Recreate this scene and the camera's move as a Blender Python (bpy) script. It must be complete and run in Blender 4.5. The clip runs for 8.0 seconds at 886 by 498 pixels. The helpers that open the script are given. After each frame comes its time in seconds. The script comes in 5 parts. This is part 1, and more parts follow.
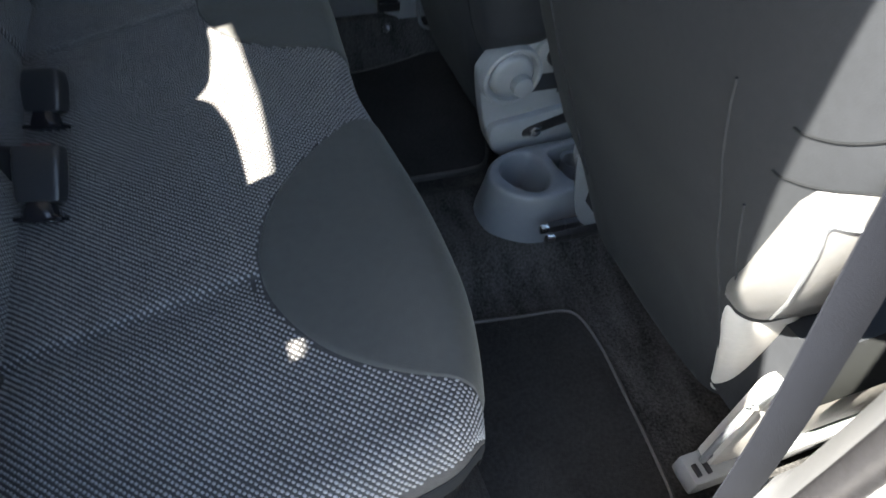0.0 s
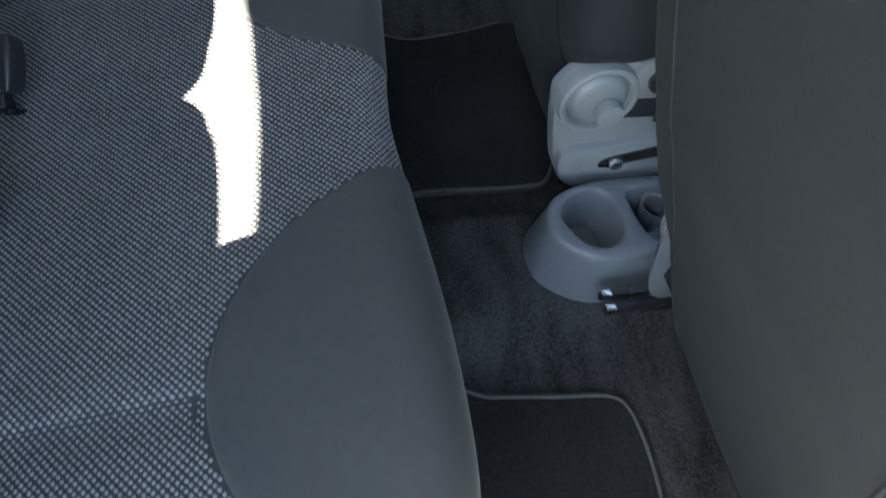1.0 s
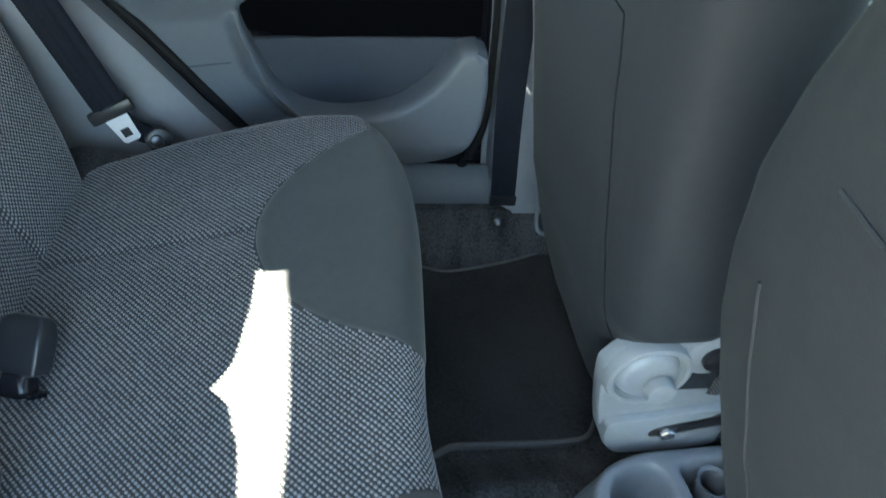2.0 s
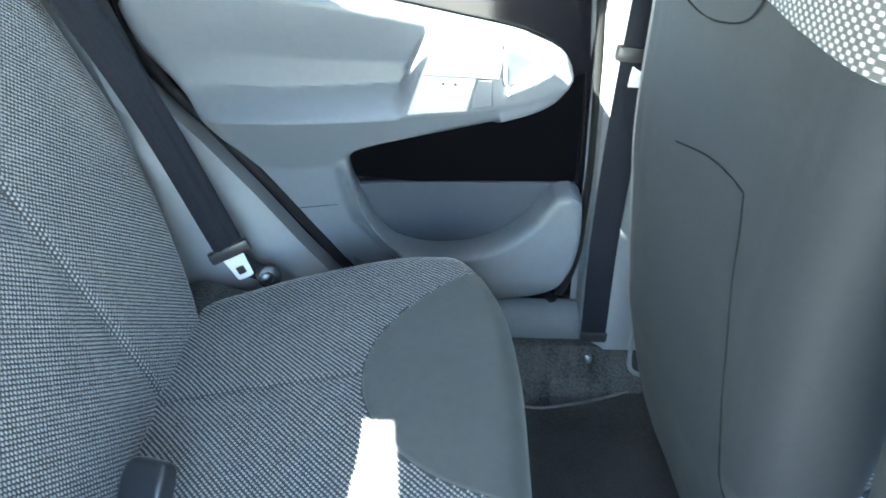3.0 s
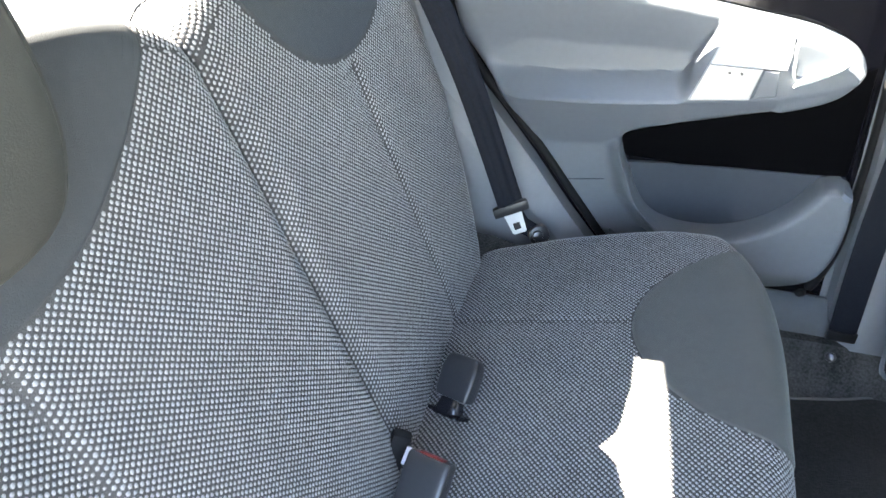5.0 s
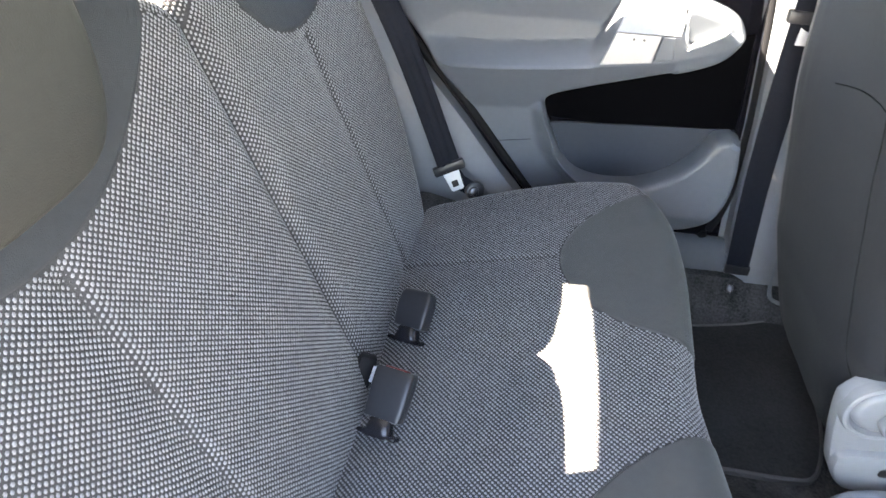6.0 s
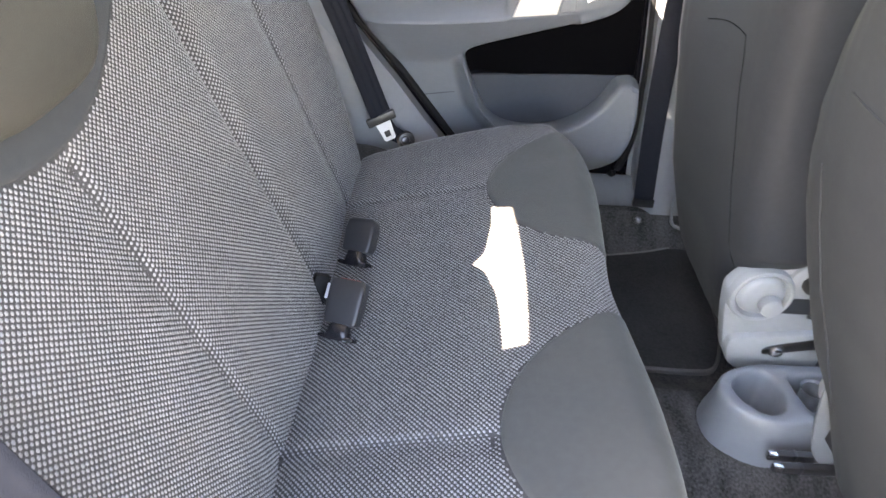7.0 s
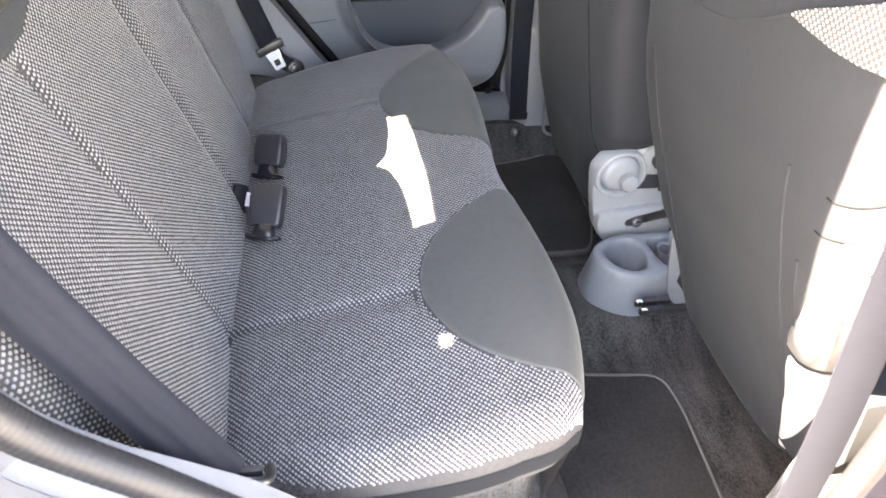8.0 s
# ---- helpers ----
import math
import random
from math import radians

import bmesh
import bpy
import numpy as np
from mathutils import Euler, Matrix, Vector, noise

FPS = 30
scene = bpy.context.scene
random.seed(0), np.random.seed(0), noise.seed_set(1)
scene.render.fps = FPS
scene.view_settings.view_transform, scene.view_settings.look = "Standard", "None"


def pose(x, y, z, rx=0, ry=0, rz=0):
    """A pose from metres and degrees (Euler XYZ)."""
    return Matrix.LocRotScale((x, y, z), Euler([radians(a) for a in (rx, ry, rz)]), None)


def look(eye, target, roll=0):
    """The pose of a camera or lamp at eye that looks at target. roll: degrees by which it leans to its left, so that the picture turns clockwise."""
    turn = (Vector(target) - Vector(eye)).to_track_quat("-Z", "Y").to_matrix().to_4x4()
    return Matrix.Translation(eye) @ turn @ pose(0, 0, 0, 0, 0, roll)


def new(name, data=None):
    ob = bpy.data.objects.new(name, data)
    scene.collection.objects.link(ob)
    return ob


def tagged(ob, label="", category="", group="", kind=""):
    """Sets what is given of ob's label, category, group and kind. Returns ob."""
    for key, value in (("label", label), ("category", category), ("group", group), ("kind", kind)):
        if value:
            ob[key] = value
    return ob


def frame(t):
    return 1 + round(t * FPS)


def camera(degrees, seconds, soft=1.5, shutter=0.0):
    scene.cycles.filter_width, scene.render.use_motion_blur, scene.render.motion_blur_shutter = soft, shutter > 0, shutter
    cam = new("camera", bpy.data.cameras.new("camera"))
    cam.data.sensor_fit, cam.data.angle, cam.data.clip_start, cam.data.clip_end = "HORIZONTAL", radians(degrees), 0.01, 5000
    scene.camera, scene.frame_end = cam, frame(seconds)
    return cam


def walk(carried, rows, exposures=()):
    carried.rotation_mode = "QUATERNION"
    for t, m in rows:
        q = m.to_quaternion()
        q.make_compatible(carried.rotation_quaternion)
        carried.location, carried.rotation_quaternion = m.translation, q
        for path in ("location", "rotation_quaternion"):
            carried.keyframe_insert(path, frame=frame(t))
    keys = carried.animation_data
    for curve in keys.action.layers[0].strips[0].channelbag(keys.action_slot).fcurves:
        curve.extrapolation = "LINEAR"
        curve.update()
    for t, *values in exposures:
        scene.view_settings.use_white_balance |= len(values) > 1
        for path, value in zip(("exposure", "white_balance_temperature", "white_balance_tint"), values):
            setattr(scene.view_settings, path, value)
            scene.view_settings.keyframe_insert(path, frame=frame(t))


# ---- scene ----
from mathutils import geometry
cam = camera(68.2, 8.0, 1.5, 0.25)
METRES, EYE, TILT, LEAN, TURN = 1.2, 0.87, -48.45, -5.56, -20.11
ROWS = [
    (0.0, 0.0, 0.0, 0.0, 0.0, 0.0, -0.0),
    (0.5, 0.0096, 0.113, 0.0536, 2.7, -7.6, -6.17),
    (1.0, 0.0037, 0.177, 0.1404, 4.93, -7.03, -8.5),
    (1.5, -0.0129, 0.2072, 0.207, 6.29, -0.28, -9.57),
    (3.0, -0.0719, 0.1845, 0.2827, 12.78, 14.76, -12.64),
    (3.5, -0.104, 0.1585, 0.2771, 18.75, 16.99, -15.7),
    (4.0, -0.1358, 0.1279, 0.2576, 25.48, 16.06, -20.18),
    (4.5, -0.1349, 0.0956, 0.2192, 28.72, 11.23, -23.53),
    (6.0, -0.079, -0.0204, 0.1135, 21.82, 10.51, -19.24),
    (6.5, -0.0563, -0.0529, 0.0673, 18.82, 11.29, -16.47),
    (7.0, -0.0387, -0.0878, 0.0127, 16.1, 11.32, -14.61),
    (7.5, -0.0175, -0.1335, -0.0419, 11.71, 11.18, -10.95),
    (8.0, -0.0292, -0.1791, -0.0928, 7.15, 9.15, -7.01),
]
# seconds, stops, kelvin, tint: the clip's camera opens up and shifts its white balance on the way
EXPOSURES = [(0.0, 3.75, 7300, 8), (0.5, 3.90, 7350, 9), (1.0, 4.40, 7300, 4), (1.5, 4.77, 7250, -2), (3.0, 6.19, 6750, -3), (3.5, 6.38, 6800, -2),
             (4.5, 6.14, 7200, 6), (6.0, 5.72, 8050, 15), (7.0, 5.83, 8800, 19), (8.0, 5.97, 9250, 20)]
walk(cam, [(t, pose(0, 0, EYE, TILT, LEAN, TURN) @ pose(METRES * x, METRES * y, METRES * z, 90 + pitch, roll, yaw)) for t, x, y, z, yaw, pitch, roll in ROWS], EXPOSURES)

# ---- world, sun, exposure ----
YC = 0.722          # the car's middle plane
GROUND_Z = -0.32


def toward(azimuth_x, azimuth_y, up):
    return Vector((azimuth_x, azimuth_y, up)).normalized()


SUN_FROM = toward(-0.43, -0.032, 0.435)
world = bpy.data.worlds.new("sky")
scene.world = world
world.use_nodes = True
wn, wl = world.node_tree.nodes, world.node_tree.links
sky = wn.new("ShaderNodeTexSky")
sky.sky_type = 'NISHITA'
sky.sun_disc = False
sky.sun_elevation = math.asin(SUN_FROM.z)
sky.sun_rotation = math.atan2(SUN_FROM.x, SUN_FROM.y)
wn["Background"].inputs["Strength"].default_value = 0.09
wl.new(sky.outputs[0], wn["Background"].inputs["Color"])
sun_data = bpy.data.lights.new("sun", 'SUN')
sun_data.energy, sun_data.angle, sun_data.color = 5.0, radians(0.55), (1.0, 0.975, 0.94)
sun = new("sun", sun_data)
sun.matrix_world = look((0, 0, 5), Vector((0, 0, 5)) - SUN_FROM)


# ---- materials ----
def material(name, colour, rough=0.6, metal=0.0, vary=0.15, scale=40.0, bump=0.0, bump_scale=300.0, spec=0.5, coat=0.0, sheen=0.0, brushed=None):
    """A principled surface whose colour varies at two scales, with fine relief; brushed draws its patches out into streaks."""
    m = bpy.data.materials.new(name)
    m.use_nodes = True
    n, l = m.node_tree.nodes, m.node_tree.links
    b = n["Principled BSDF"]
    b.inputs["Roughness"].default_value = rough
    b.inputs["Metallic"].default_value = metal
    b.inputs["Specular IOR Level"].default_value = spec
    b.inputs["Coat Weight"].default_value = coat
    b.inputs["Sheen Weight"].default_value, b.inputs["Sheen Roughness"].default_value = sheen, 0.45
    b.inputs["Sheen Tint"].default_value = (0.93, 1.0, 0.93, 1)
    tc = n.new("ShaderNodeTexCoord")
    big = n.new("ShaderNodeTexNoise")
    big.inputs["Scale"].default_value, big.inputs["Detail"].default_value = scale * 0.12, 4
    fine = n.new("ShaderNodeTexNoise")
    fine.inputs["Scale"].default_value, fine.inputs["Detail"].default_value = scale * 3, 3
    l.new(tc.outputs["Object"], big.inputs["Vector"])
    if brushed:
        drawn = n.new("ShaderNodeVectorMath")
        drawn.operation = 'MULTIPLY'
        drawn.inputs[1].default_value = brushed
        l.new(tc.outputs["Object"], drawn.inputs[0])
        l.new(drawn.outputs[0], big.inputs["Vector"])
        big.inputs["Detail"].default_value = 7
    l.new(tc.outputs["Object"], fine.inputs["Vector"])
    add = n.new("ShaderNodeMath")
    add.operation = 'ADD'
    l.new(big.outputs["Fac"], add.inputs[0])
    l.new(fine.outputs["Fac"], add.inputs[1])
    ramp = n.new("ShaderNodeMapRange")
    ramp.inputs["From Min"].default_value, ramp.inputs["From Max"].default_value = 0.6, 1.4
    ramp.inputs["To Min"].default_value, ramp.inputs["To Max"].default_value = 1 - vary, 1 + vary
    l.new(add.outputs[0], ramp.inputs["Value"])
    mul = n.new("ShaderNodeVectorMath")
    mul.operation = 'SCALE'
    mul.inputs[0].default_value = colour
    l.new(ramp.outputs[0], mul.inputs["Scale"])
    l.new(mul.outputs[0], b.inputs["Base Color"])
    if bump:
        tex = n.new("ShaderNodeTexNoise")
        tex.inputs["Scale"].default_value, tex.inputs["Detail"].default_value = bump_scale, 2
        l.new(tc.outputs["Object"], tex.inputs["Vector"])
        bn = n.new("ShaderNodeBump")
        bn.inputs["Strength"].default_value, bn.inputs["Distance"].default_value = bump, 0.002
        l.new(tex.outputs["Fac"], bn.inputs["Height"])
        l.new(bn.outputs[0], b.inputs["Normal"])
    return m


def spacer_fabric(name, dark, light, pitch_u, pitch_v):
    """Woven spacer mesh: staggered pale bumps over a dark ground, laid out in metres on the UV map."""
    m = bpy.data.materials.new(name)
    m.use_nodes = True
    n, l = m.node_tree.nodes, m.node_tree.links
    b = n["Principled BSDF"]
    b.inputs["Roughness"].default_value = 0.75
    b.inputs["Specular IOR Level"].default_value = 0.25
    uv = n.new("ShaderNodeUVMap")
    uv.uv_map = "UVMap"
    wob = n.new("ShaderNodeTexNoise")
    wob.inputs["Scale"].default_value = 60
    l.new(uv.outputs[0], wob.inputs["Vector"])
    wsc = n.new("ShaderNodeVectorMath")
    wsc.operation = 'SCALE'
    wsc.inputs["Scale"].default_value = 0.0011
    l.new(wob.outputs["Color"], wsc.inputs[0])
    pos = n.new("ShaderNodeVectorMath")
    l.new(uv.outputs[0], pos.inputs[0])
    l.new(wsc.outputs[0], pos.inputs[1])
    sep = n.new("ShaderNodeSeparateXYZ")
    l.new(pos.outputs[0], sep.inputs[0])
    waves = []
    for axis, pitch in (("X", pitch_u), ("Y", pitch_v)):
        k = n.new("ShaderNodeMath")
        k.operation = 'MULTIPLY'
        k.inputs[1].default_value = 2 * math.pi / pitch
        l.new(sep.outputs[axis], k.inputs[0])
        c = n.new("ShaderNodeMath")
        c.operation = 'COSINE'
        l.new(k.outputs[0], c.inputs[0])
        waves.append(c)
    prod = n.new("ShaderNodeMath")
    prod.operation = 'MULTIPLY'
    l.new(waves[0].outputs[0], prod.inputs[0])
    l.new(waves[1].outputs[0], prod.inputs[1])
    mask = n.new("ShaderNodeMapRange")
    mask.interpolation_type = 'SMOOTHSTEP'
    mask.inputs["From Min"].default_value, mask.inputs["From Max"].default_value = -0.08, 0.80
    l.new(prod.outputs[0], mask.inputs["Value"])
    cloud = n.new("ShaderNodeTexNoise")
    cloud.inputs["Scale"].default_value, cloud.inputs["Detail"].default_value = 9, 5
    l.new(uv.outputs[0], cloud.inputs["Vector"])
    wear = n.new("ShaderNodeMapRange")
    wear.inputs["To Min"].default_value, wear.inputs["To Max"].default_value = 0.82, 1.15
    l.new(cloud.outputs["Fac"], wear.inputs["Value"])
    mix = n.new("ShaderNodeMix")
    mix.data_type = 'RGBA'
    mix.inputs[6].default_value, mix.inputs[7].default_value = (*dark, 1), (*light, 1)
    l.new(mask.outputs[0], mix.inputs[0])
    out = n.new("ShaderNodeVectorMath")
    out.operation = 'SCALE'
    l.new(mix.outputs[2], out.inputs[0])
    l.new(wear.outputs[0], out.inputs["Scale"])
    l.new(out.outputs[0], b.inputs["Base Color"])
    bn = n.new("ShaderNodeBump")
    bn.inputs["Strength"].default_value, bn.inputs["Distance"].default_value = 0.5, 0.001
    l.new(mask.outputs[0], bn.inputs["Height"])
    l.new(bn.outputs[0], b.inputs["Normal"])
    return m


def clear_glass(name, tint):
    m = bpy.data.materials.new(name)
    m.use_nodes = True
    n, l = m.node_tree.nodes, m.node_tree.links
    n.remove(n["Principled BSDF"])
    clear = n.new("ShaderNodeBsdfTransparent")
    clear.inputs["Color"].default_value = (*tint, 1)
    gloss = n.new("ShaderNodeBsdfGlossy")
    gloss.inputs["Roughness"].default_value = 0.02
    weight = n.new("ShaderNodeLayerWeight")
    weight.inputs["Blend"].default_value = 0.5
    steep = n.new("ShaderNodeMath")
    steep.operation = 'POWER'
    steep.inputs[1].default_value = 4.0
    l.new(weight.outputs["Facing"], steep.inputs[0])
    amount = n.new("ShaderNodeMath")
    amount.operation = 'MULTIPLY_ADD'
    amount.inputs[1].default_value, amount.inputs[2].default_value = 0.8, 0.04
    l.new(steep.outputs[0], amount.inputs[0])
    mix = n.new("ShaderNodeMixShader")
    l.new(amount.outputs[0], mix.inputs[0])
    l.new(clear.outputs[0], mix.inputs[1])
    l.new(gloss.outputs[0], mix.inputs[2])
    l.new(mix.outputs[0], n["Material Output"].inputs["Surface"])
    return m


MESH = spacer_fabric("spacer_fabric", (0.050, 0.050, 0.052), (0.325, 0.327, 0.335), 0.0070, 0.0079)
MESHGROUND = material("spacer_ground_knit", (0.036, 0.036, 0.0375), 0.85, 0, 0.25, 60, 0.4, 900, 0.15)
NUBYARN = material("nub_yarn", (0.174, 0.175, 0.180), 0.7, 0, 0.16, 14, 0, 1, 0.3)
SMOOTH = material("smooth_seat_fabric", (0.0400, 0.0413, 0.0405), 0.8, 0, 0.12, 30, 0.25, 900, 0.3, 0.0, 0.13)
SCOOP = material("scoop_fabric", (0.026, 0.0285, 0.0315), 0.8, 0, 0.12, 30, 0.25, 900, 0.25)
BACKVINYL = material("seat_back_cloth", (0.0176, 0.0197, 0.0236), 0.75, 0, 0.14, 40, 0.14, 700, 0.16, 0.0, 0.022)
HEADREST = material("headrest_cloth", (0.0225, 0.0225, 0.0200), 0.7, 0, 0.12, 30, 0.2, 700, 0.25)
SHIELD = material("grey_shield_plastic", (0.13, 0.131, 0.133), 0.42, 0, 0.08, 40, 0.15, 700, 0.5)
CARPET = material("floor_carpet", (0.0385, 0.0382, 0.0384), 0.95, 0, 0.85, 75, 1.0, 260, 0.1, brushed=(3.2, 1.0, 1.0))
MATCARPET = material("mat_carpet", (0.022, 0.022, 0.022), 0.95, 0, 0.45, 60, 0.6, 500, 0.1)
MATEDGE = material("mat_binding", (0.070, 0.069, 0.068), 0.8, 0, 0.2, 90, 0.5, 600, 0.2)
DOORGREY = material("grey_trim_plastic", (0.100, 0.111, 0.127), 0.42, 0, 0.06, 30, 0.12, 900, 0.35)
PILLARGREY = material("pillar_trim_plastic", (0.152, 0.159, 0.172), 0.5, 0, 0.06, 30, 0.12, 900, 0.5)
SILVER = material("silver_painted_plastic", (0.30, 0.305, 0.31), 0.34, 0.35, 0.05, 30, 0.03, 900, 0.5)
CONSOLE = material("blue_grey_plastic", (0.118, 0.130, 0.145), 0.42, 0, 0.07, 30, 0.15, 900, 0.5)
HINGE = material("pale_grey_plastic", (0.215, 0.227, 0.240), 0.46, 0.15, 0.06, 30, 0.08, 700, 0.45)
BLACKPAINT = material("black_car_paint", (0.005, 0.005, 0.007), 0.10, 0, 0.1, 20, 0, 1, 0.22, 0.06)
BLACKPLASTIC = material("black_plastic", (0.013, 0.013, 0.015), 0.4, 0, 0.2, 50, 0.1, 900, 0.5)
BUCKLE = material("buckle_plastic", (0.015, 0.016, 0.0195), 0.34, 0, 0.15, 60, 0.12, 800, 0.4)
REDPLASTIC = material("red_button_plastic", (0.16, 0.012, 0.012), 0.4)
BELT = material("belt_webbing", (0.0105, 0.0118, 0.0160), 0.65, 0, 0.15, 60, 0.3, 900, 0.05, 0.0, 0.004)
SEAMTHREAD = material("dark_seam_thread", (0.0100, 0.0110, 0.0125), 0.9, 0, 0.2, 90, 0, 1, 0.05)
GLASSBAND = material("glass_reflection_pale", (0.26, 0.28, 0.27), 0.3, 0, 0.1, 40, 0.05, 500, 0.5)
MESHDARK = spacer_fabric("dark_spacer_fabric", (0.02, 0.02, 0.021), (0.12, 0.12, 0.125), 0.0055, 0.0062)
RUBBER = material("seal_rubber", (0.009, 0.009, 0.010), 0.6, 0, 0.2, 60, 0.1, 500, 0.1)
SHINYSEAL = material("shiny_seal_rubber", (0.016, 0.016, 0.018), 0.45, 0, 0.2, 60, 0.1, 300, 0.3)
SUNLITSIDE = material("sunlit_side_plastic", (0.42, 0.415, 0.40), 0.55, 0, 0.08, 40, 0.1, 500)
WHITEPLASTIC = material("white_plastic", (0.62, 0.63, 0.63), 0.35, 0, 0.05, 40)
SHADEBLACK = material("hollow_shade_black", (0.0015, 0.0015, 0.002), 0.75, 0, 0.2, 50, 0.1, 900, 0.02)
SHADESEAMGREY = material("pocket_shade_seam_plastic", (0.040, 0.046, 0.057), 0.75, 0, 0.06, 30, 0.12, 900, 0.12)
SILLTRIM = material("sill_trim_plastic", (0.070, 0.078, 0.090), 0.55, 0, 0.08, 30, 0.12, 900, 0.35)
BOOTRUBBER = material("boot_rubber", (0.006, 0.006, 0.009), 0.26, 0, 0.2, 60)
TONGUE = material("plated_tongue_steel", (0.70, 0.70, 0.71), 0.35, 0.4, 0.06, 60)
REARGLASS = clear_glass("rear_window_glass", (0.22, 0.24, 0.235))
STEEL = material("bright_steel", (0.62, 0.62, 0.63), 0.22, 1.0, 0.06, 60)
DARKSTEEL = material("dark_steel", (0.05, 0.05, 0.055), 0.3, 0.8, 0.2, 60)
JAMBSKYGREY = material("jamb_sky_grey", (0.12, 0.12, 0.123), 0.38, 0, 0.1, 40, 0.2, 700, 0.5)
HEADLINER = material("headliner_cloth", (0.33, 0.335, 0.335), 0.9, 0, 0.08, 40, 0.3, 500, 0.2)
DASH = material("dash_plastic", (0.045, 0.047, 0.050), 0.6, 0, 0.1, 30, 0.2, 600, 0.4)
BOUNCEGROUND = material("bounce_ground", (0.335, 0.330, 0.318), 0.9, 0, 0.3, 30, 0.5, 120, 0.3)
GLASS = clear_glass("window_glass", (0.52, 0.55, 0.545))
SIDEGLASS = clear_glass("side_window_glass", (0.80, 0.83, 0.82))


# ---- mesh tools ----
def part(name, bm, mat, parent=None, label="", smooth=True):
    """Links a bmesh as one object, under a thing or a part."""
    bmesh.ops.recalc_face_normals(bm, faces=bm.faces)
    me = bpy.data.meshes.new(name)
    bm.to_mesh(me)
    bm.free()
    me.materials.append(mat)
    if smooth:
        me.shade_smooth()
        me.set_sharp_from_angle(angle=radians(40))
    ob = new(name, me)
    if parent:
        ob.parent = parent
        if parent.type == 'EMPTY':
            ob.matrix_parent_inverse = Matrix.Translation(-parent.location)
    if label:
        ob["label"] = label
    return ob


def thing(name, label, category, group="", kind="", at=(0, 0, 0)):
    ob = new(name)
    ob.empty_display_size = 0.05
    ob.location = at
    return tagged(ob, label, category, group, kind)


def grid(f, us, vs, close_u=False, cap=False):
    """A sheet of quads through f(u, v) -> (point, uv), with its UV map."""
    bm = bmesh.new()
    layer = bm.loops.layers.uv.new("UVMap")
    rows, uvs = [], []
    for u in us:
        r, q = [], []
        for v in vs:
            p, w = f(u, v)
            r.append(bm.verts.new(p))
            q.append(w)
        rows.append(r)
        uvs.append(q)
    nu, nv = len(rows), len(vs)
    for i in range(nu - (0 if close_u else 1)):
        j = (i + 1) % nu
        for k in range(nv - 1):
            face = bm.faces.new((rows[i][k], rows[j][k], rows[j][k + 1], rows[i][k + 1]))
            for loop, w in zip(face.loops, (uvs[i][k], uvs[j][k], uvs[j][k + 1], uvs[i][k + 1])):
                loop[layer].uv = w
    if cap:
        for k in (0, nv - 1):
            bm.faces.new([rows[i][k] for i in range(nu)])
    return bm


def loft(loops, cap_start=True, cap_end=True, bm=None):
    """A skin over closed loops of the same count."""
    bm = bm or bmesh.new()
    rings = [[bm.verts.new(p) for p in loop] for loop in loops]
    n = len(rings[0])
    for a, b in zip(rings, rings[1:]):
        for i in range(n):
            bm.faces.new((a[i], a[(i + 1) % n], b[(i + 1) % n], b[i]))
    if cap_start:
        bm.faces.new(rings[0][::-1])
    if cap_end:
        bm.faces.new(rings[-1])
    return bm


def box(lo, hi, bevel=0.0, seg=2, m=None, bm=None):
    bm = bm or bmesh.new()
    made = bmesh.ops.create_cube(bm, size=1.0)["verts"]
    for v in made:
        v.co = Vector([lo[i] + (v.co[i] + 0.5) * (hi[i] - lo[i]) for i in range(3)])
    if bevel:
        edges = list({e for v in made for e in v.link_edges})
        made = list({v for f in bmesh.ops.bevel(bm, geom=edges, offset=bevel, segments=seg, profile=0.6, affect='EDGES')["faces"] for v in f.verts} | {v for v in made if v.is_valid})
    if m:
        bmesh.ops.transform(bm, matrix=m, verts=[v for v in made if v.is_valid])
    return bm


def smooth_line(pts, n, closed=False):
    """n points along a smooth curve through pts."""
    pts = [Vector(p) for p in pts]
    k = len(pts)
    out = []
    spans = k if closed else k - 1
    for i in range(n):
        s = i / n * spans if closed else i / (n - 1) * spans
        j = min(int(s), spans - 1)
        t = s - j
        if closed:
            a, b, c, d = (pts[(j + o) % k] for o in (-1, 0, 1, 2))
        else:
            a, b, c, d = (pts[max(0, min(k - 1, j + o))] for o in (-1, 0, 1, 2))
        out.append(0.5 * (2 * b + (c - a) * t + (2 * a - 5 * b + 4 * c - d) * t * t + (3 * b - a - 3 * c + d) * t ** 3))
    return out


def even_loop(pts, n):
    """n points evenly spaced along a closed smooth curve through pts."""
    dense = smooth_line(pts, len(pts) * 24, True)
    dense.append(dense[0])
    run = [0.0]
    for a, b in zip(dense, dense[1:]):
        run.append(run[-1] + (b - a).length)
    out, j = [], 0
    for i in range(n):
        s = run[-1] * i / n
        while run[j + 1] < s:
            j += 1
        t = (s - run[j]) / max(1e-9, run[j + 1] - run[j])
        out.append(dense[j].lerp(dense[j + 1], t))
    return out


def shrink(loop, d):
    """A flat (x, z) loop moved inwards by d."""
    n = len(loop)
    area = sum(loop[i].x * loop[(i + 1) % n].y - loop[(i + 1) % n].x * loop[i].y for i in range(n))
    sign = 1 if area > 0 else -1
    out = []
    for i in range(n):
        t = (loop[(i + 2) % n] - loop[i - 2]).normalized()
        out.append(loop[i] + Vector((-t.y, t.x)) * d * sign)
    return out


